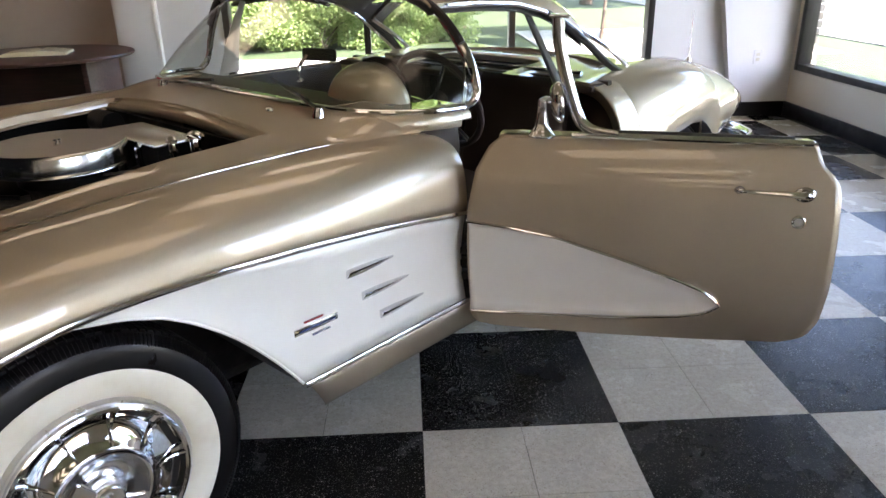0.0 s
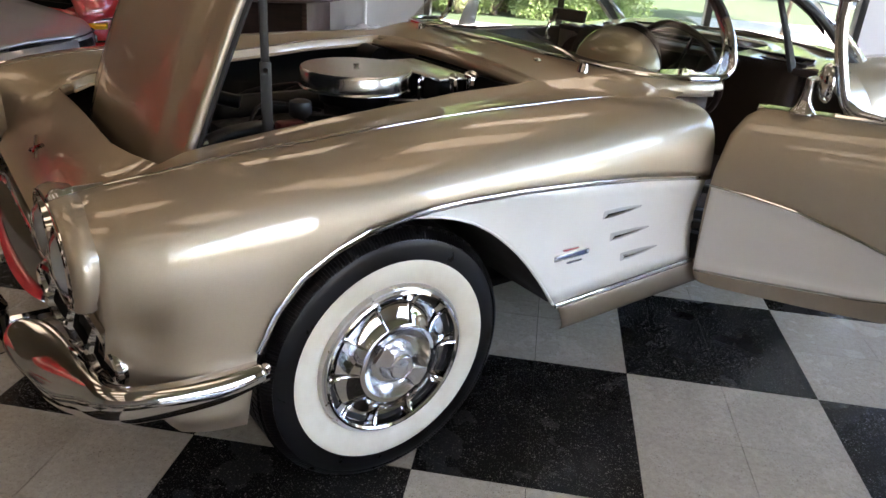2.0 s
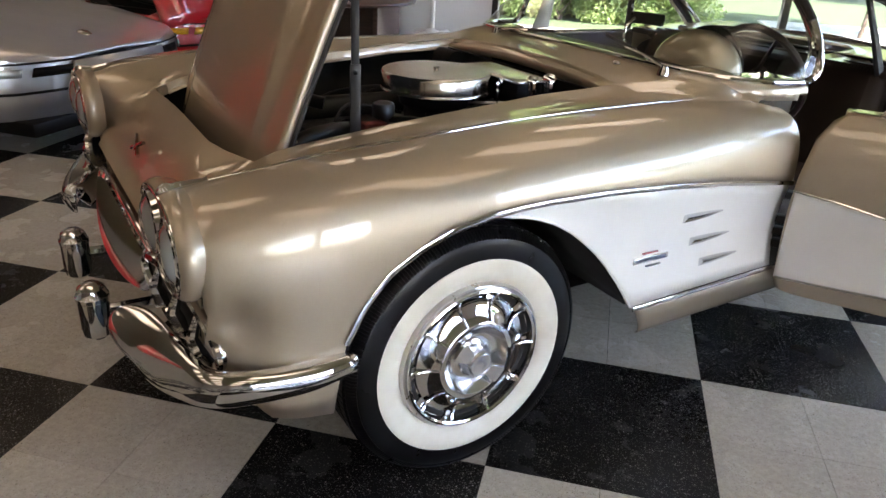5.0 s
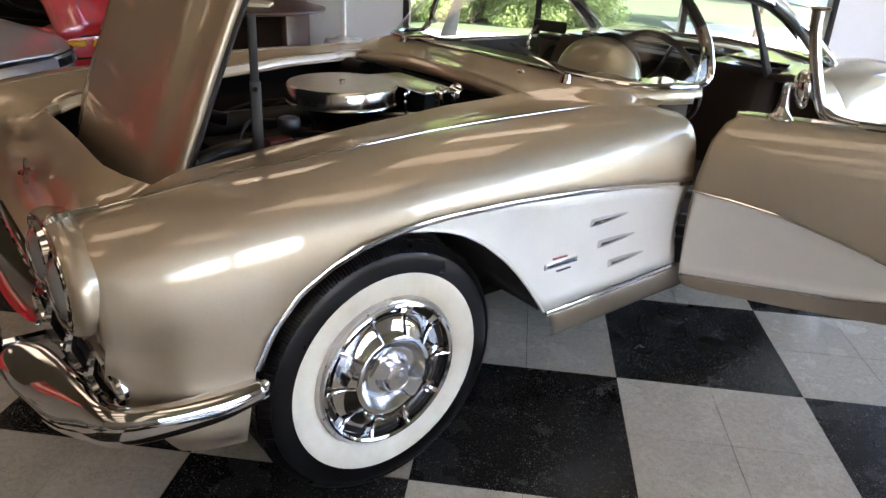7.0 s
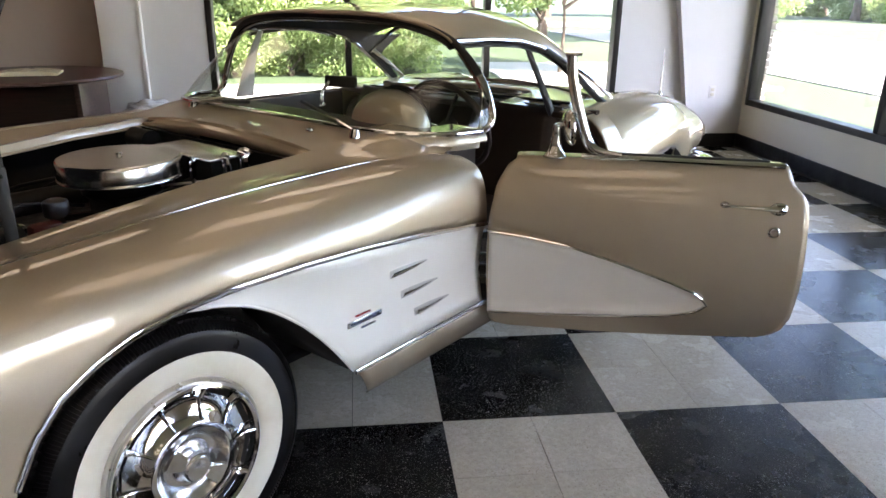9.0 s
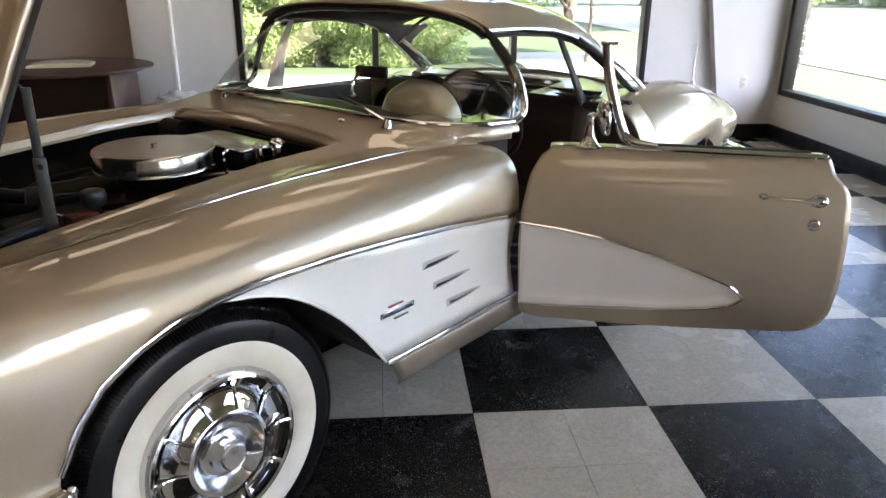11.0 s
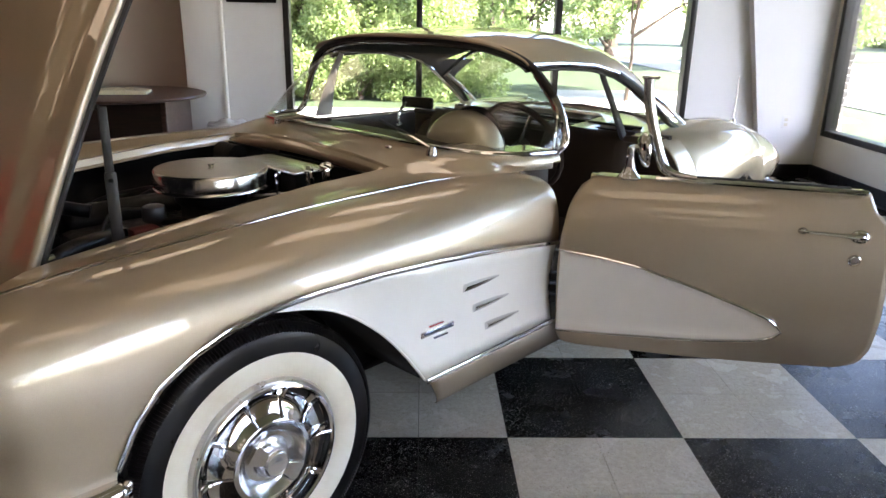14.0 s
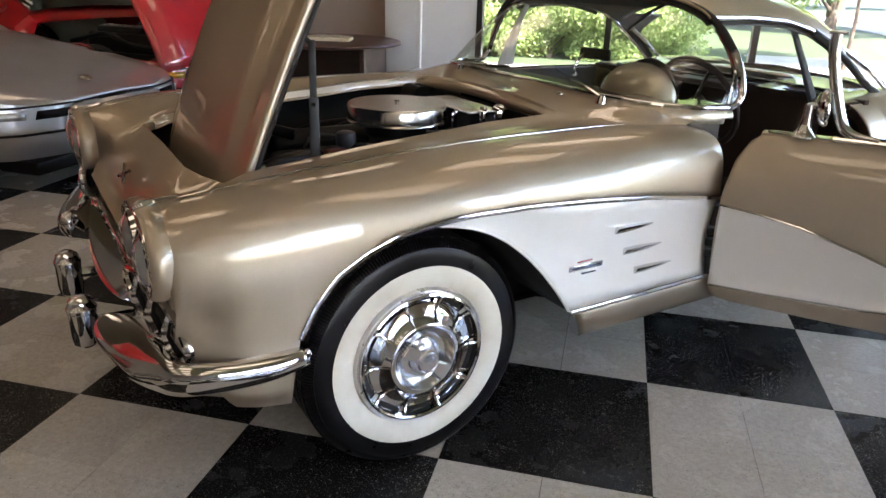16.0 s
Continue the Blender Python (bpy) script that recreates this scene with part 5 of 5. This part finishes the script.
part("hose", tube(smooth_path([(-1.20, WC + .15, .74), (-1.05, WC + .12, .80), (-.92, WC + .05, .78)], 14), .022, 12), RUBBER, car)
part("radiator", box(-1.27, WC - .33, .36, -1.21, WC + .33, .76, .01), BLACK, car)
part("radiator_tank", box(-1.26, WC - .30, .761, -1.20, WC + .30, .80, .015), BLACK, car)
part("radiator_cap", lathe([(.03, 0), (.032, .015), (.02, .022), (0, .024)], 18, Matrix.Translation((-1.23, WC - .12, .801))), STEEL, car)
fan = part("fan_shroud", tube([(-1.16, WC + .21 * math.cos(a), .60 + .19 * math.sin(a)) for a in np.linspace(0, 2 * math.pi, 33)[:-1]], .022, 8, closed=True, up=(1, 0, 0)), BLACK, car)
for k in range(5):
    a = 2 * math.pi * k / 5
    part("fan_blade", tube([(-1.13, WC, .60), (-1.13, WC + .18 * math.cos(a), .60 + .18 * math.sin(a))], [.02, .04], 8, flat=.2), ENG, fan)
gen = part("generator", tube([(-1.08, WC - .30, .66), (-.86, WC - .30, .66)], .058, 20), ENG, car, "black cylindrical generator")
part("pulley", tube([(-1.12, WC - .30, .66), (-1.095, WC - .30, .66)], .045, 20), STEEL, gen)
part("belt", tube([(-1.105, WC - .345, .66), (-1.105, WC - .30, .705), (-1.105, WC, .68), (-1.105, WC + .03, .60), (-1.105, WC - .10, .52)], .007, 6, closed=True), RUBBER, gen)
part("coil", tube([(-.50, WC - .37, .72), (-.40, WC - .36, .74)], .03, 14), ENG, car)
part("fuel_line", tube(smooth_path([(-1.02, WC - .20, .72), (-.92, WC - .10, .80), (-.82, WC - .06, .79), (-.70, WC - .06, .76)], 14), .006, 6), STEEL, car)
part("red_wire_cover", box(-.93, WC - .27, .74, -.85, WC - .22, .79, .012), RED_ENG, car, "red wiring cover")
part("brake_cylinder", box(-.30, WC - .44, .74, -.225, WC - .33, .85, .015), ENG, car)
part("wiper_motor", tube([(-.26, WC + .30, .84), (-.26, WC + .42, .84)], .04, 14), BLACK, car)
rg_ = random.Random(8)
for k in range(12):
    a = Vector((rg_.uniform(-1.1, -.3), WC + rg_.uniform(-.38, -.12), rg_.uniform(.58, .74)))
    b = a + Vector((rg_.uniform(.08, .28), rg_.uniform(-.12, .12), rg_.uniform(-.08, .06)))
    part("cable", tube(smooth_path([a, a.lerp(b, .4) + Vector((0, 0, .05)), b], 8), .006, 6), rg_.choice((SEALANT, STEEL, RUBBER)), car)

# bolts, clips and fittings that catch the light
for side in (-1, 1):
    for k in range(5):
        part("cover_bolt", lathe([(.009, 0), (.009, .007), (.006, .010), (0, .010)], 8, Matrix.Translation((-.92 + k * .13, WC + side * .30, .716))), BRUSHED, car)
for k, (s_, w_, z_) in enumerate(((-1.10, .52, .735), (-1.02, .50, .715), (-.96, .47, .73), (-1.15, .60, .76), (-.70, .47, .70), (-.52, .50, .715), (-.46, .44, .74), (-1.16, .74, .79), (-1.0, 1.12, .74))):
    part("clip", tube([(s_ - .012, w_, z_), (s_ + .012, w_ + .006 * (k % 3), z_ + .004)], .008 + .002 * (k % 2), 8), CHROME if k % 2 else BRUSHED, car)
part("breather_pipe", tube(smooth_path([(-.83, WC - .24, .79), (-.78, WC - .33, .80), (-.70, WC - .36, .74), (-.66, WC - .36, .66)], 14), .011, 8), RUBBER, car)
part("battery", box(-.44, WC + .22, .60, -.26, WC + .42, .80, .012), BLACK, car, "black battery")
part("throttle_rod", tube([(-.60, WC - .12, .80), (-.42, WC - .20, .80), (-.30, WC - .34, .82)], .004, 6), BRUSHED, car)
part("pulley", lathe([(.02, -.02), (.075, -.018), (.078, -.006), (.066, 0), (.078, .006), (.075, .018), (.02, .02)], 28, Matrix.Translation((-1.085, WC, .62)) @ pose(0, 0, 0, 0, 90, 0)), STEEL, car)

# ---- the silver and the red coupe parked beyond ----
def wedge_car(name, label, paint_mat, x_nose, yc, hood_open, yaw=-10):
    """A low wedge-nosed coupe with its nose towards plus x."""
    c = empty(name, pose(x_nose, yc, 0, 0, 0, yaw), label, "car")
    top_z = table_of((-4.4, .82), (-3.9, .93), (-3.3, 1.02), (-2.75, 1.17), (-2.4, 1.18), (-1.72, .88), (-1.65, .83), (-1.0, .755), (-.4, .645), (-.15, .585), (-.05, .56), (0, .545))
    half = table_of((-4.4, .80), (-3.6, .90), (-2.0, .89), (-.8, .88), (-.35, .86), (-.20, .80), (-.10, .70), (-.03, .52), (0, .40))
    roofw = table_of((-4.4, .70), (-3.3, .62), (-2.6, .56), (-2.3, .58), (-1.7, .72), (-.8, .74), (-.35, .74), (-.2, .70), (-.1, .60), (-.03, .44), (0, .34))
    st = sorted({*np.linspace(-4.4, -1.8, 16), *np.linspace(-1.75, -.3, 14), -.22, -.16, -.10, -.06, -.03, 0})

    def low(s):
        for cx in (-1.02, -3.55):
            if abs(s - cx) < .36:
                return .30 + math.sqrt(.36 ** 2 - (s - cx) ** 2)
        return .22
    rows = []
    for s in st:
        h, r, zt, zl = half(s), min(roofw(s), half(s) - .03), top_z(s), low(s)
        zb = min(.60, zt - .03) if s > -1.7 or s < -3.4 else .78
        pr_ = [(h - .03, zl), (h, max(zl + .02, .40)), (h, max(zl + .03, zb - .06)), (h - .02, max(zl + .04, zb)), (r, zt - .02 if zt - zb > .1 else zt - .008), (r * .8, zt - .004), (r * .4, zt), (0, zt + .004)]
        rows.append([(s, -a, b) for a, b in pr_] + [(s, a, b) for a, b in reversed(pr_[:-1])])
    cut = (lambda i, j: -1.62 < (st[i] + st[i + 1]) / 2 < -.30 and 3 <= j <= 10) if hood_open else None
    body = part("body", merge(grid(rows, skip=cut)), paint_mat, c, "", 24, .01)
    nose = [(0.004, y, z) for y, z in ((-.40, .24), (-.41, .40), (-.38, .52), (.38, .52), (.41, .40), (.40, .24))]
    nb_ = bmesh.new()
    cap(nb_, nose)
    part("front_bumper", nb_, paint_mat, c, thick=.02)
    def strip(z, out, y0, y1, n):
        """Points round the nose at a height."""
        ys = np.linspace(y0, y1, n)
        tab = table_of((0, 0), (.40, 0), (.52, -.03), (.70, -.10), (.80, -.20), (.86, -.35), (.88, -.80))
        return [(tab(abs(y)) + out, y, z) for y in ys]
    part("bumper_strip", tube(strip(.53, .006, -.86, .86, 40), .006, 8), BLACK, c, "black joint between bonnet and bumper")
    part("bumper_strip", tube(strip(.37, .004, -.86, .86, 40), .008, 8), BLACK, c, "black bumper strip")
    for sg in (-1, 1):
        part("indicator", grid([strip(.505, .012, sg * .30, sg * .60, 8), strip(.455, .016, sg * .32, sg * .62, 8)]), BLACK if not hood_open else AMBER, c, "front lamp slot", thick=.008)
        part("indicator", grid([strip(.505, .014, sg * .66, sg * .82, 8), strip(.46, .018, sg * .67, sg * .82, 8)]), LENS if not hood_open else AMBER, c, "front side lamp", thick=.008)
    part("number_recess", box(-.01, -.20, .30, .016, .20, .38, .01), BLACK, c)
    part("chin", box(-.30, -.72, .14, .0, .72, .225, .02), BLACK, c, "black chin spoiler")
    part("bonnet_badge", lathe([(0, .010), (.03, .008), (.042, 0)], 24, Matrix.Translation((-.24, 0, top_z(-.24) + .007)) @ pose(0, 0, 0, 0, 15, 0)), CHROME, c, "small chrome badge")
    # windscreen and side glass
    gl = grid([[(-1.74, y * .70, .905 + .03 * (1 - y * y)) for y in np.linspace(-1, 1, 9)], [(-2.38, y * .54, 1.175 + .02 * (1 - y * y)) for y in np.linspace(-1, 1, 9)]])
    part("windscreen", gl, material("tinted_glass", (0.03, 0.04, 0.035), 0.05, 0.0, 1.0), c, "tinted windscreen", thick=.006, offset=1.0)
    for y in (-.875, .875):
        for cx in (-1.02, -3.55):
            m_ = Matrix.Translation((cx, y * .93, .315)) @ pose(0, 0, 0, 90, 0, 0)
            w_ = part("wheel", lathe([(.20, -.1), (.30, -.11), (.315, -.08), (.315, .08), (.30, .11), (.20, .1)], 40, m_), RUBBER, c)
            part("rim", lathe([(.205, -.095), (.19, -.06), (.06, -.085), (0, -.088)] if y < 0 else [(.205, .095), (.19, .06), (.06, .085), (0, .088)], 40, m_), BRUSHED, w_)
            part("wheel_house", lathe([(.355, -.14 if y < 0 else .14), (.355, .10 if y < 0 else -.10), (0, .10 if y < 0 else -.10)], 32, m_), DARK, c)
    part("underbody", box(-4.2, -.70, .14, -.3, .70, .30, .02), DARK, c)
    for y in (-.80, .80):
        part("door_mirror", ellipsoid((-1.95, y * 1.08, .94), (.06, .10, .055)), paint_mat, c)
    if hood_open:
        a = radians(120)
        o, u, n_ = Vector((-.07, 0, .545)), Vector((math.cos(a), 0, math.sin(a))), Vector((math.sin(a), 0, -math.cos(a)))
        rows = []
        for d in np.linspace(0, 1.35, 16):
            row = []
            for y in np.linspace(-1, 1, 25):
                drop = .09 * max(0, abs(y) - .80) / .20
                row.append(o + u * d + n_ * (.05 * math.sin(math.pi * d / 1.35) - drop * (abs(y) > .8)) + Vector((0, y * (.83 - .02 * d), 0)))
            rows.append(row)
        hd_ = part("bonnet", grid(rows), paint_mat, c, "red clamshell bonnet tilted forward", 40, .02)
        part("bonnet_liner", grid([[p - n_ * .03 for p in r[3:-3]] for r in rows]), BLACK, hd_, thick=.004)
        part("engine", box(-1.5, -.35, .30, -.75, .35, .74, .04), ENG, c, "dark engine")
        for y in (-.24, .24):
            vc = part("valve_cover", box(-1.40, y - .08, .72, -.85, y + .08, .79, .025), STEEL, c, "ribbed alloy valve cover")
            for k in range(6):
                part("rib", box(-1.36 + k * .085, y - .06, .791, -1.32 + k * .085, y + .06, .80, .003), BRUSHED, vc)
        part("intake_box", box(-.75, -.30, .55, -.45, .30, .68, .03), BLACK, c)
        part("bay_tub", box(-1.64, -.74, .28, -.32, .74, .31), DARK, c)
        for y in (-.70, .70):
            part("inner_wing", box(-1.60, y - .02, .30, -.34, y + .02, .62, .01), BLACK, c)
            part("hose", tube(smooth_path([(-1.45, y * .8, .66), (-1.1, y * .72, .74), (-.8, y * .78, .68), (-.55, y * .6, .62)], 14), .022, 8), RUBBER, c)
        part("sticker", box(-2.02, -.28, 1.050, -1.86, -.04, 1.054), PAPER, c).matrix_local = pose(0, 0, 0)
    return c


wedge_car("silver_coupe", "silver wedge-nosed sports coupe parked beside the roadster", SILVER, -3.40, 1.80, False, -4)
wedge_car("red_coupe", "red sports coupe with its clamshell bonnet raised", RED, -3.5, 3.68, True)
wedge_car("red_coupe", "red sports coupe beside the silver coupe, bonnet raised", RED, -4.1, 0.28, True, 8)

# ---- outside ----
gr = grid([[(x, y, -0.12 - 0.0 * x) for x in np.linspace(-400, 400, 41)] for y in np.linspace(-400, 400, 41)])
tagged(part("ground", gr, GRASS), "mown summer lawn", "grass", kind="structure")
tagged(part("pavement", box(XL - 6, YB + 0.3, -0.119, 3.6, 8.35, -0.09, 0.004), CONCRETE), "pale concrete apron round the building", "pavement", kind="structure")
tagged(part("pavement", box(XL - 6, 8.352, -0.119, 0.5, 10.3, -0.09, 0.004), CONCRETE), "pale concrete path in front of the bushes", "pavement", kind="structure")
tagged(part("pavement", box(8.2, -30, -0.1185, 19, 30, -0.09, 0.004), CONCRETE), "pale concrete car park", "pavement", kind="structure")
tagged(part("pavement", box(2.4, 9.6, -0.1185, 7.0, 14.5, -0.085, 0.004), CONCRETE), "pale concrete drive", "pavement", kind="structure")
tagged(part("road", box(-150, 34, -0.119, 200, 41, -0.08, 0.004), ASPHALT), "grey asphalt road beyond the lawn", "road", kind="structure")
tagged(part("road", box(32, -150, -0.1195, 39, 33.9, -0.08, 0.004), ASPHALT), "grey asphalt side road", "road", kind="structure")

# stone pier outside the long window
sp = empty("stone_pier", pose(XR + 0.13, YB + 0.03, 0), "rough dark stone pier outside the window", "pier", kind="structure")
rng = random.Random(5)
for k in range(44):
    h = 0.068
    d = rng.uniform(-0.018, 0.018)
    bm = box(0.0, -0.075 + d, k * h + 0.004, 0.12, 0.30, (k + 1) * h - 0.004, 0.008)
    part("stone", bm, BRICK, sp)


def leaf_cloud(seed, lumps, count, size):
    """Many small tilted leaves gathered in lumps: (centre, radii)."""
    r = np.random.RandomState(seed)
    verts, faces = [], []
    weights = np.array([a[1][0] * a[1][1] * a[1][2] for a in lumps])
    picks = r.choice(len(lumps), count, p=weights / weights.sum())
    for i in picks:
        (cx, cy, cz), (rx, ry, rz) = lumps[i]
        d = r.normal(size=3)
        d /= np.linalg.norm(d)
        rad = r.uniform(0.35, 1.05) ** 0.6
        p = np.array((cx + d[0] * rx * rad, cy + d[1] * ry * rad, cz + d[2] * rz * rad))
        a = r.normal(size=3)
        a /= np.linalg.norm(a)
        b = np.cross(a, r.normal(size=3))
        b /= np.linalg.norm(b)
        s = size * r.uniform(0.6, 1.4)
        k = len(verts)
        for q in (p - a * s, p + b * s * 0.5, p + a * s, p - b * s * 0.5):
            verts.append(q)
        faces.append((k, k + 1, k + 2, k + 3))
    me = bpy.data.meshes.new("crown")
    me.from_pydata(verts, [], faces)
    return me


def tree(x, y, height, spread, seed, mat, count=5000, size=0.09, trunk_h=0.4, name="tree", label="leafy green tree on the lawn", slim=1.0):
    r = random.Random(seed)
    t = empty(name, pose(x, y, -0.12), label, "tree" if name == "tree" else "bush", "trees outside")
    th = height * trunk_h
    bm = tube(smooth_path([(0, 0, 0), (0.05, 0.03, th * 0.5), (-0.04, 0.06, th), (0.02, 0, height * 0.8)], 8), [0.022 * height * slim * q for q in (1.3, 1, 0.9, 0.8, 0.65, 0.5, 0.3, 0.1)], 9)
    lumps = []
    for k in range(9):
        a = r.uniform(0, 6.28)
        zz = r.uniform(th, height * 0.92)
        rr = spread * (0.35 + 0.5 * math.sin(math.pi * min(1, (zz - th * 0.6) / (height - th * 0.6)))) * r.uniform(0.5, 1)
        c = (rr * math.cos(a), rr * math.sin(a), zz)
        tube([(0, 0, max(th * 0.6, zz - height * 0.25)), (c[0] * 0.5, c[1] * 0.5, zz - height * 0.08), c], [0.008 * height, 0.005 * height, 0.002 * height], 6, bm=bm)
        q = spread * r.uniform(0.32, 0.55)
        lumps.append((c, (q, q, q * 0.75)))
    part("trunk", bm, BARK, t)
    me = leaf_cloud(seed, lumps, count, size)
    me.materials.append(mat)
    c = new("crown", me)
    c.parent = t
    return t


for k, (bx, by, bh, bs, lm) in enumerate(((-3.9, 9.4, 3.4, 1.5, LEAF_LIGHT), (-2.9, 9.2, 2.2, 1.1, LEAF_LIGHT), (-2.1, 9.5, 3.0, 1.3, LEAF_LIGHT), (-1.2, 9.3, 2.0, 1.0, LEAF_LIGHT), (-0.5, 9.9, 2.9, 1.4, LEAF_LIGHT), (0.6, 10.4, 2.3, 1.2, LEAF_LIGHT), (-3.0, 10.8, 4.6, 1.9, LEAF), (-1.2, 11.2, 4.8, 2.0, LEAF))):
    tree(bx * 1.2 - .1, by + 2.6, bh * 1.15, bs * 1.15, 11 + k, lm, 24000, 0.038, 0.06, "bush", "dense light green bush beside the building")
for k in range(9):
    rr = random.Random(300 + k)
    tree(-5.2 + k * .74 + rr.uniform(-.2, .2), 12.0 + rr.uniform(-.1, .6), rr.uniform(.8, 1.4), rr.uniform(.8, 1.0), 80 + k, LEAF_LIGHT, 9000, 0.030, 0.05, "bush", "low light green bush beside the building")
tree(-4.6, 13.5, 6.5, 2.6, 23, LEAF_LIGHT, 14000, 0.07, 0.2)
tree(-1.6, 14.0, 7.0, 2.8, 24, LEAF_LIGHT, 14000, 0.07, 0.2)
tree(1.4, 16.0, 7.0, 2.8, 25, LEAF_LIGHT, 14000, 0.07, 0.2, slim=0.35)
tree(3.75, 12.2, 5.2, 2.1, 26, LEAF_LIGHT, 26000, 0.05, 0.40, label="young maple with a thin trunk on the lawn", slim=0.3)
for k in range(11):
    rr = random.Random(400 + k)
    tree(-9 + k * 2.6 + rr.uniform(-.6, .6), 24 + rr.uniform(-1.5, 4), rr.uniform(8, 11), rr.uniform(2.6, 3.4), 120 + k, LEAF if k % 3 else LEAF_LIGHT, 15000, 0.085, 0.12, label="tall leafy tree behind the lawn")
for k in range(16):
    rr = random.Random(100 + k)
    tree(-34 + k * 7 + rr.uniform(-2, 2), 50 + rr.uniform(-3, 8), rr.uniform(10, 15), rr.uniform(4, 6), 30 + k, LEAF, 3500, 0.32, 0.2, label="tall tree beyond the road")
for k in range(17):
    rr = random.Random(200 + k)
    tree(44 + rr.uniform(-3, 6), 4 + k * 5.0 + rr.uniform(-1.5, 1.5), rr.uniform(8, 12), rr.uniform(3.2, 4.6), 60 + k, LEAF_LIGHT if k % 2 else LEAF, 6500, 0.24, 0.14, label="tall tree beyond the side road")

for k in range(12):
    rr = random.Random(500 + k)
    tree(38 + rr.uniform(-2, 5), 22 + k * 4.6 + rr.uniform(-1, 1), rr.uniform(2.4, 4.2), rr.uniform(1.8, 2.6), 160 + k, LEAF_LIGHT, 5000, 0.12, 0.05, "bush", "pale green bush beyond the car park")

# ---- floor tiles, the nearest as pieces of their own ----
fl = tagged(part("floor", box(XL, YF, -0.10, XR, 5.0, -0.0035), material("tile_adhesive", (0.02, 0.018, 0.015), 0.9)), "floor of black and white speckled square tiles in a chequer", "floor", kind="structure")


def tile_mesh(mat, name):
    bm = box(-G / 2 + 0.0008, -G / 2 + 0.0008, -0.003, G / 2 - 0.0008, G / 2 - 0.0008, 0.0)
    bm.faces.ensure_lookup_table()
    bmesh.ops.delete(bm, geom=[f for f in bm.faces if f.normal.z < -0.5], context='FACES')
    me = bpy.data.meshes.new(name)
    bm.to_mesh(me)
    bm.free()
    me.materials.append(mat)
    return me


tile_meshes = (tile_mesh(TILE_BLACK, "black_tile"), tile_mesh(TILE_WHITE, "white_tile"))
far_tiles = ([], [])
x0, y0 = math.floor(XL / G), math.floor(YF / G)
for i in range(x0, math.ceil(XR / G)):
    for j in range(y0, math.ceil(5.0 / G)):
        cx, cy = (i + 0.5) * G, (j + 0.5) * G
        kind_ix = (math.floor(i / 2) + math.floor(j / 2)) % 2
        if -2.5 <= cx <= 2.2 and -1.25 <= cy <= 0.95 or (1.2 <= cx <= 3.3 and 0.95 < cy < 2.8):
            ob = new("tile", tile_meshes[kind_ix])
            ob.location = (cx, cy, 0)
            ob.parent = fl
        elif XL < cx < XR and YF < cy < 5.0:
            far_tiles[kind_ix].append((cx, cy))
for cells, mat, nm in ((far_tiles[0], TILE_BLACK, "black_tiles"), (far_tiles[1], TILE_WHITE, "white_tiles")):
    h = G / 2 - 0.0005
    verts, faces = [], []
    for cx, cy in cells:
        k = len(verts)
        verts += [(cx - h, cy - h, 0), (cx + h, cy - h, 0), (cx + h, cy + h, 0), (cx - h, cy + h, 0)]
        verts += [(x, y, -0.003) for x, y, z in verts[k:k + 4]]
        faces += [(k, k + 1, k + 2, k + 3), (k, k + 4, k + 5, k + 1), (k + 1, k + 5, k + 6, k + 2), (k + 2, k + 6, k + 7, k + 3), (k + 3, k + 7, k + 4, k)]
    me = bpy.data.meshes.new(nm)
    me.from_pydata(verts, [], faces)
    me.materials.append(mat)
    ob = new(nm, me)
    ob.parent = fl
    ob["kind"] = "stuff"
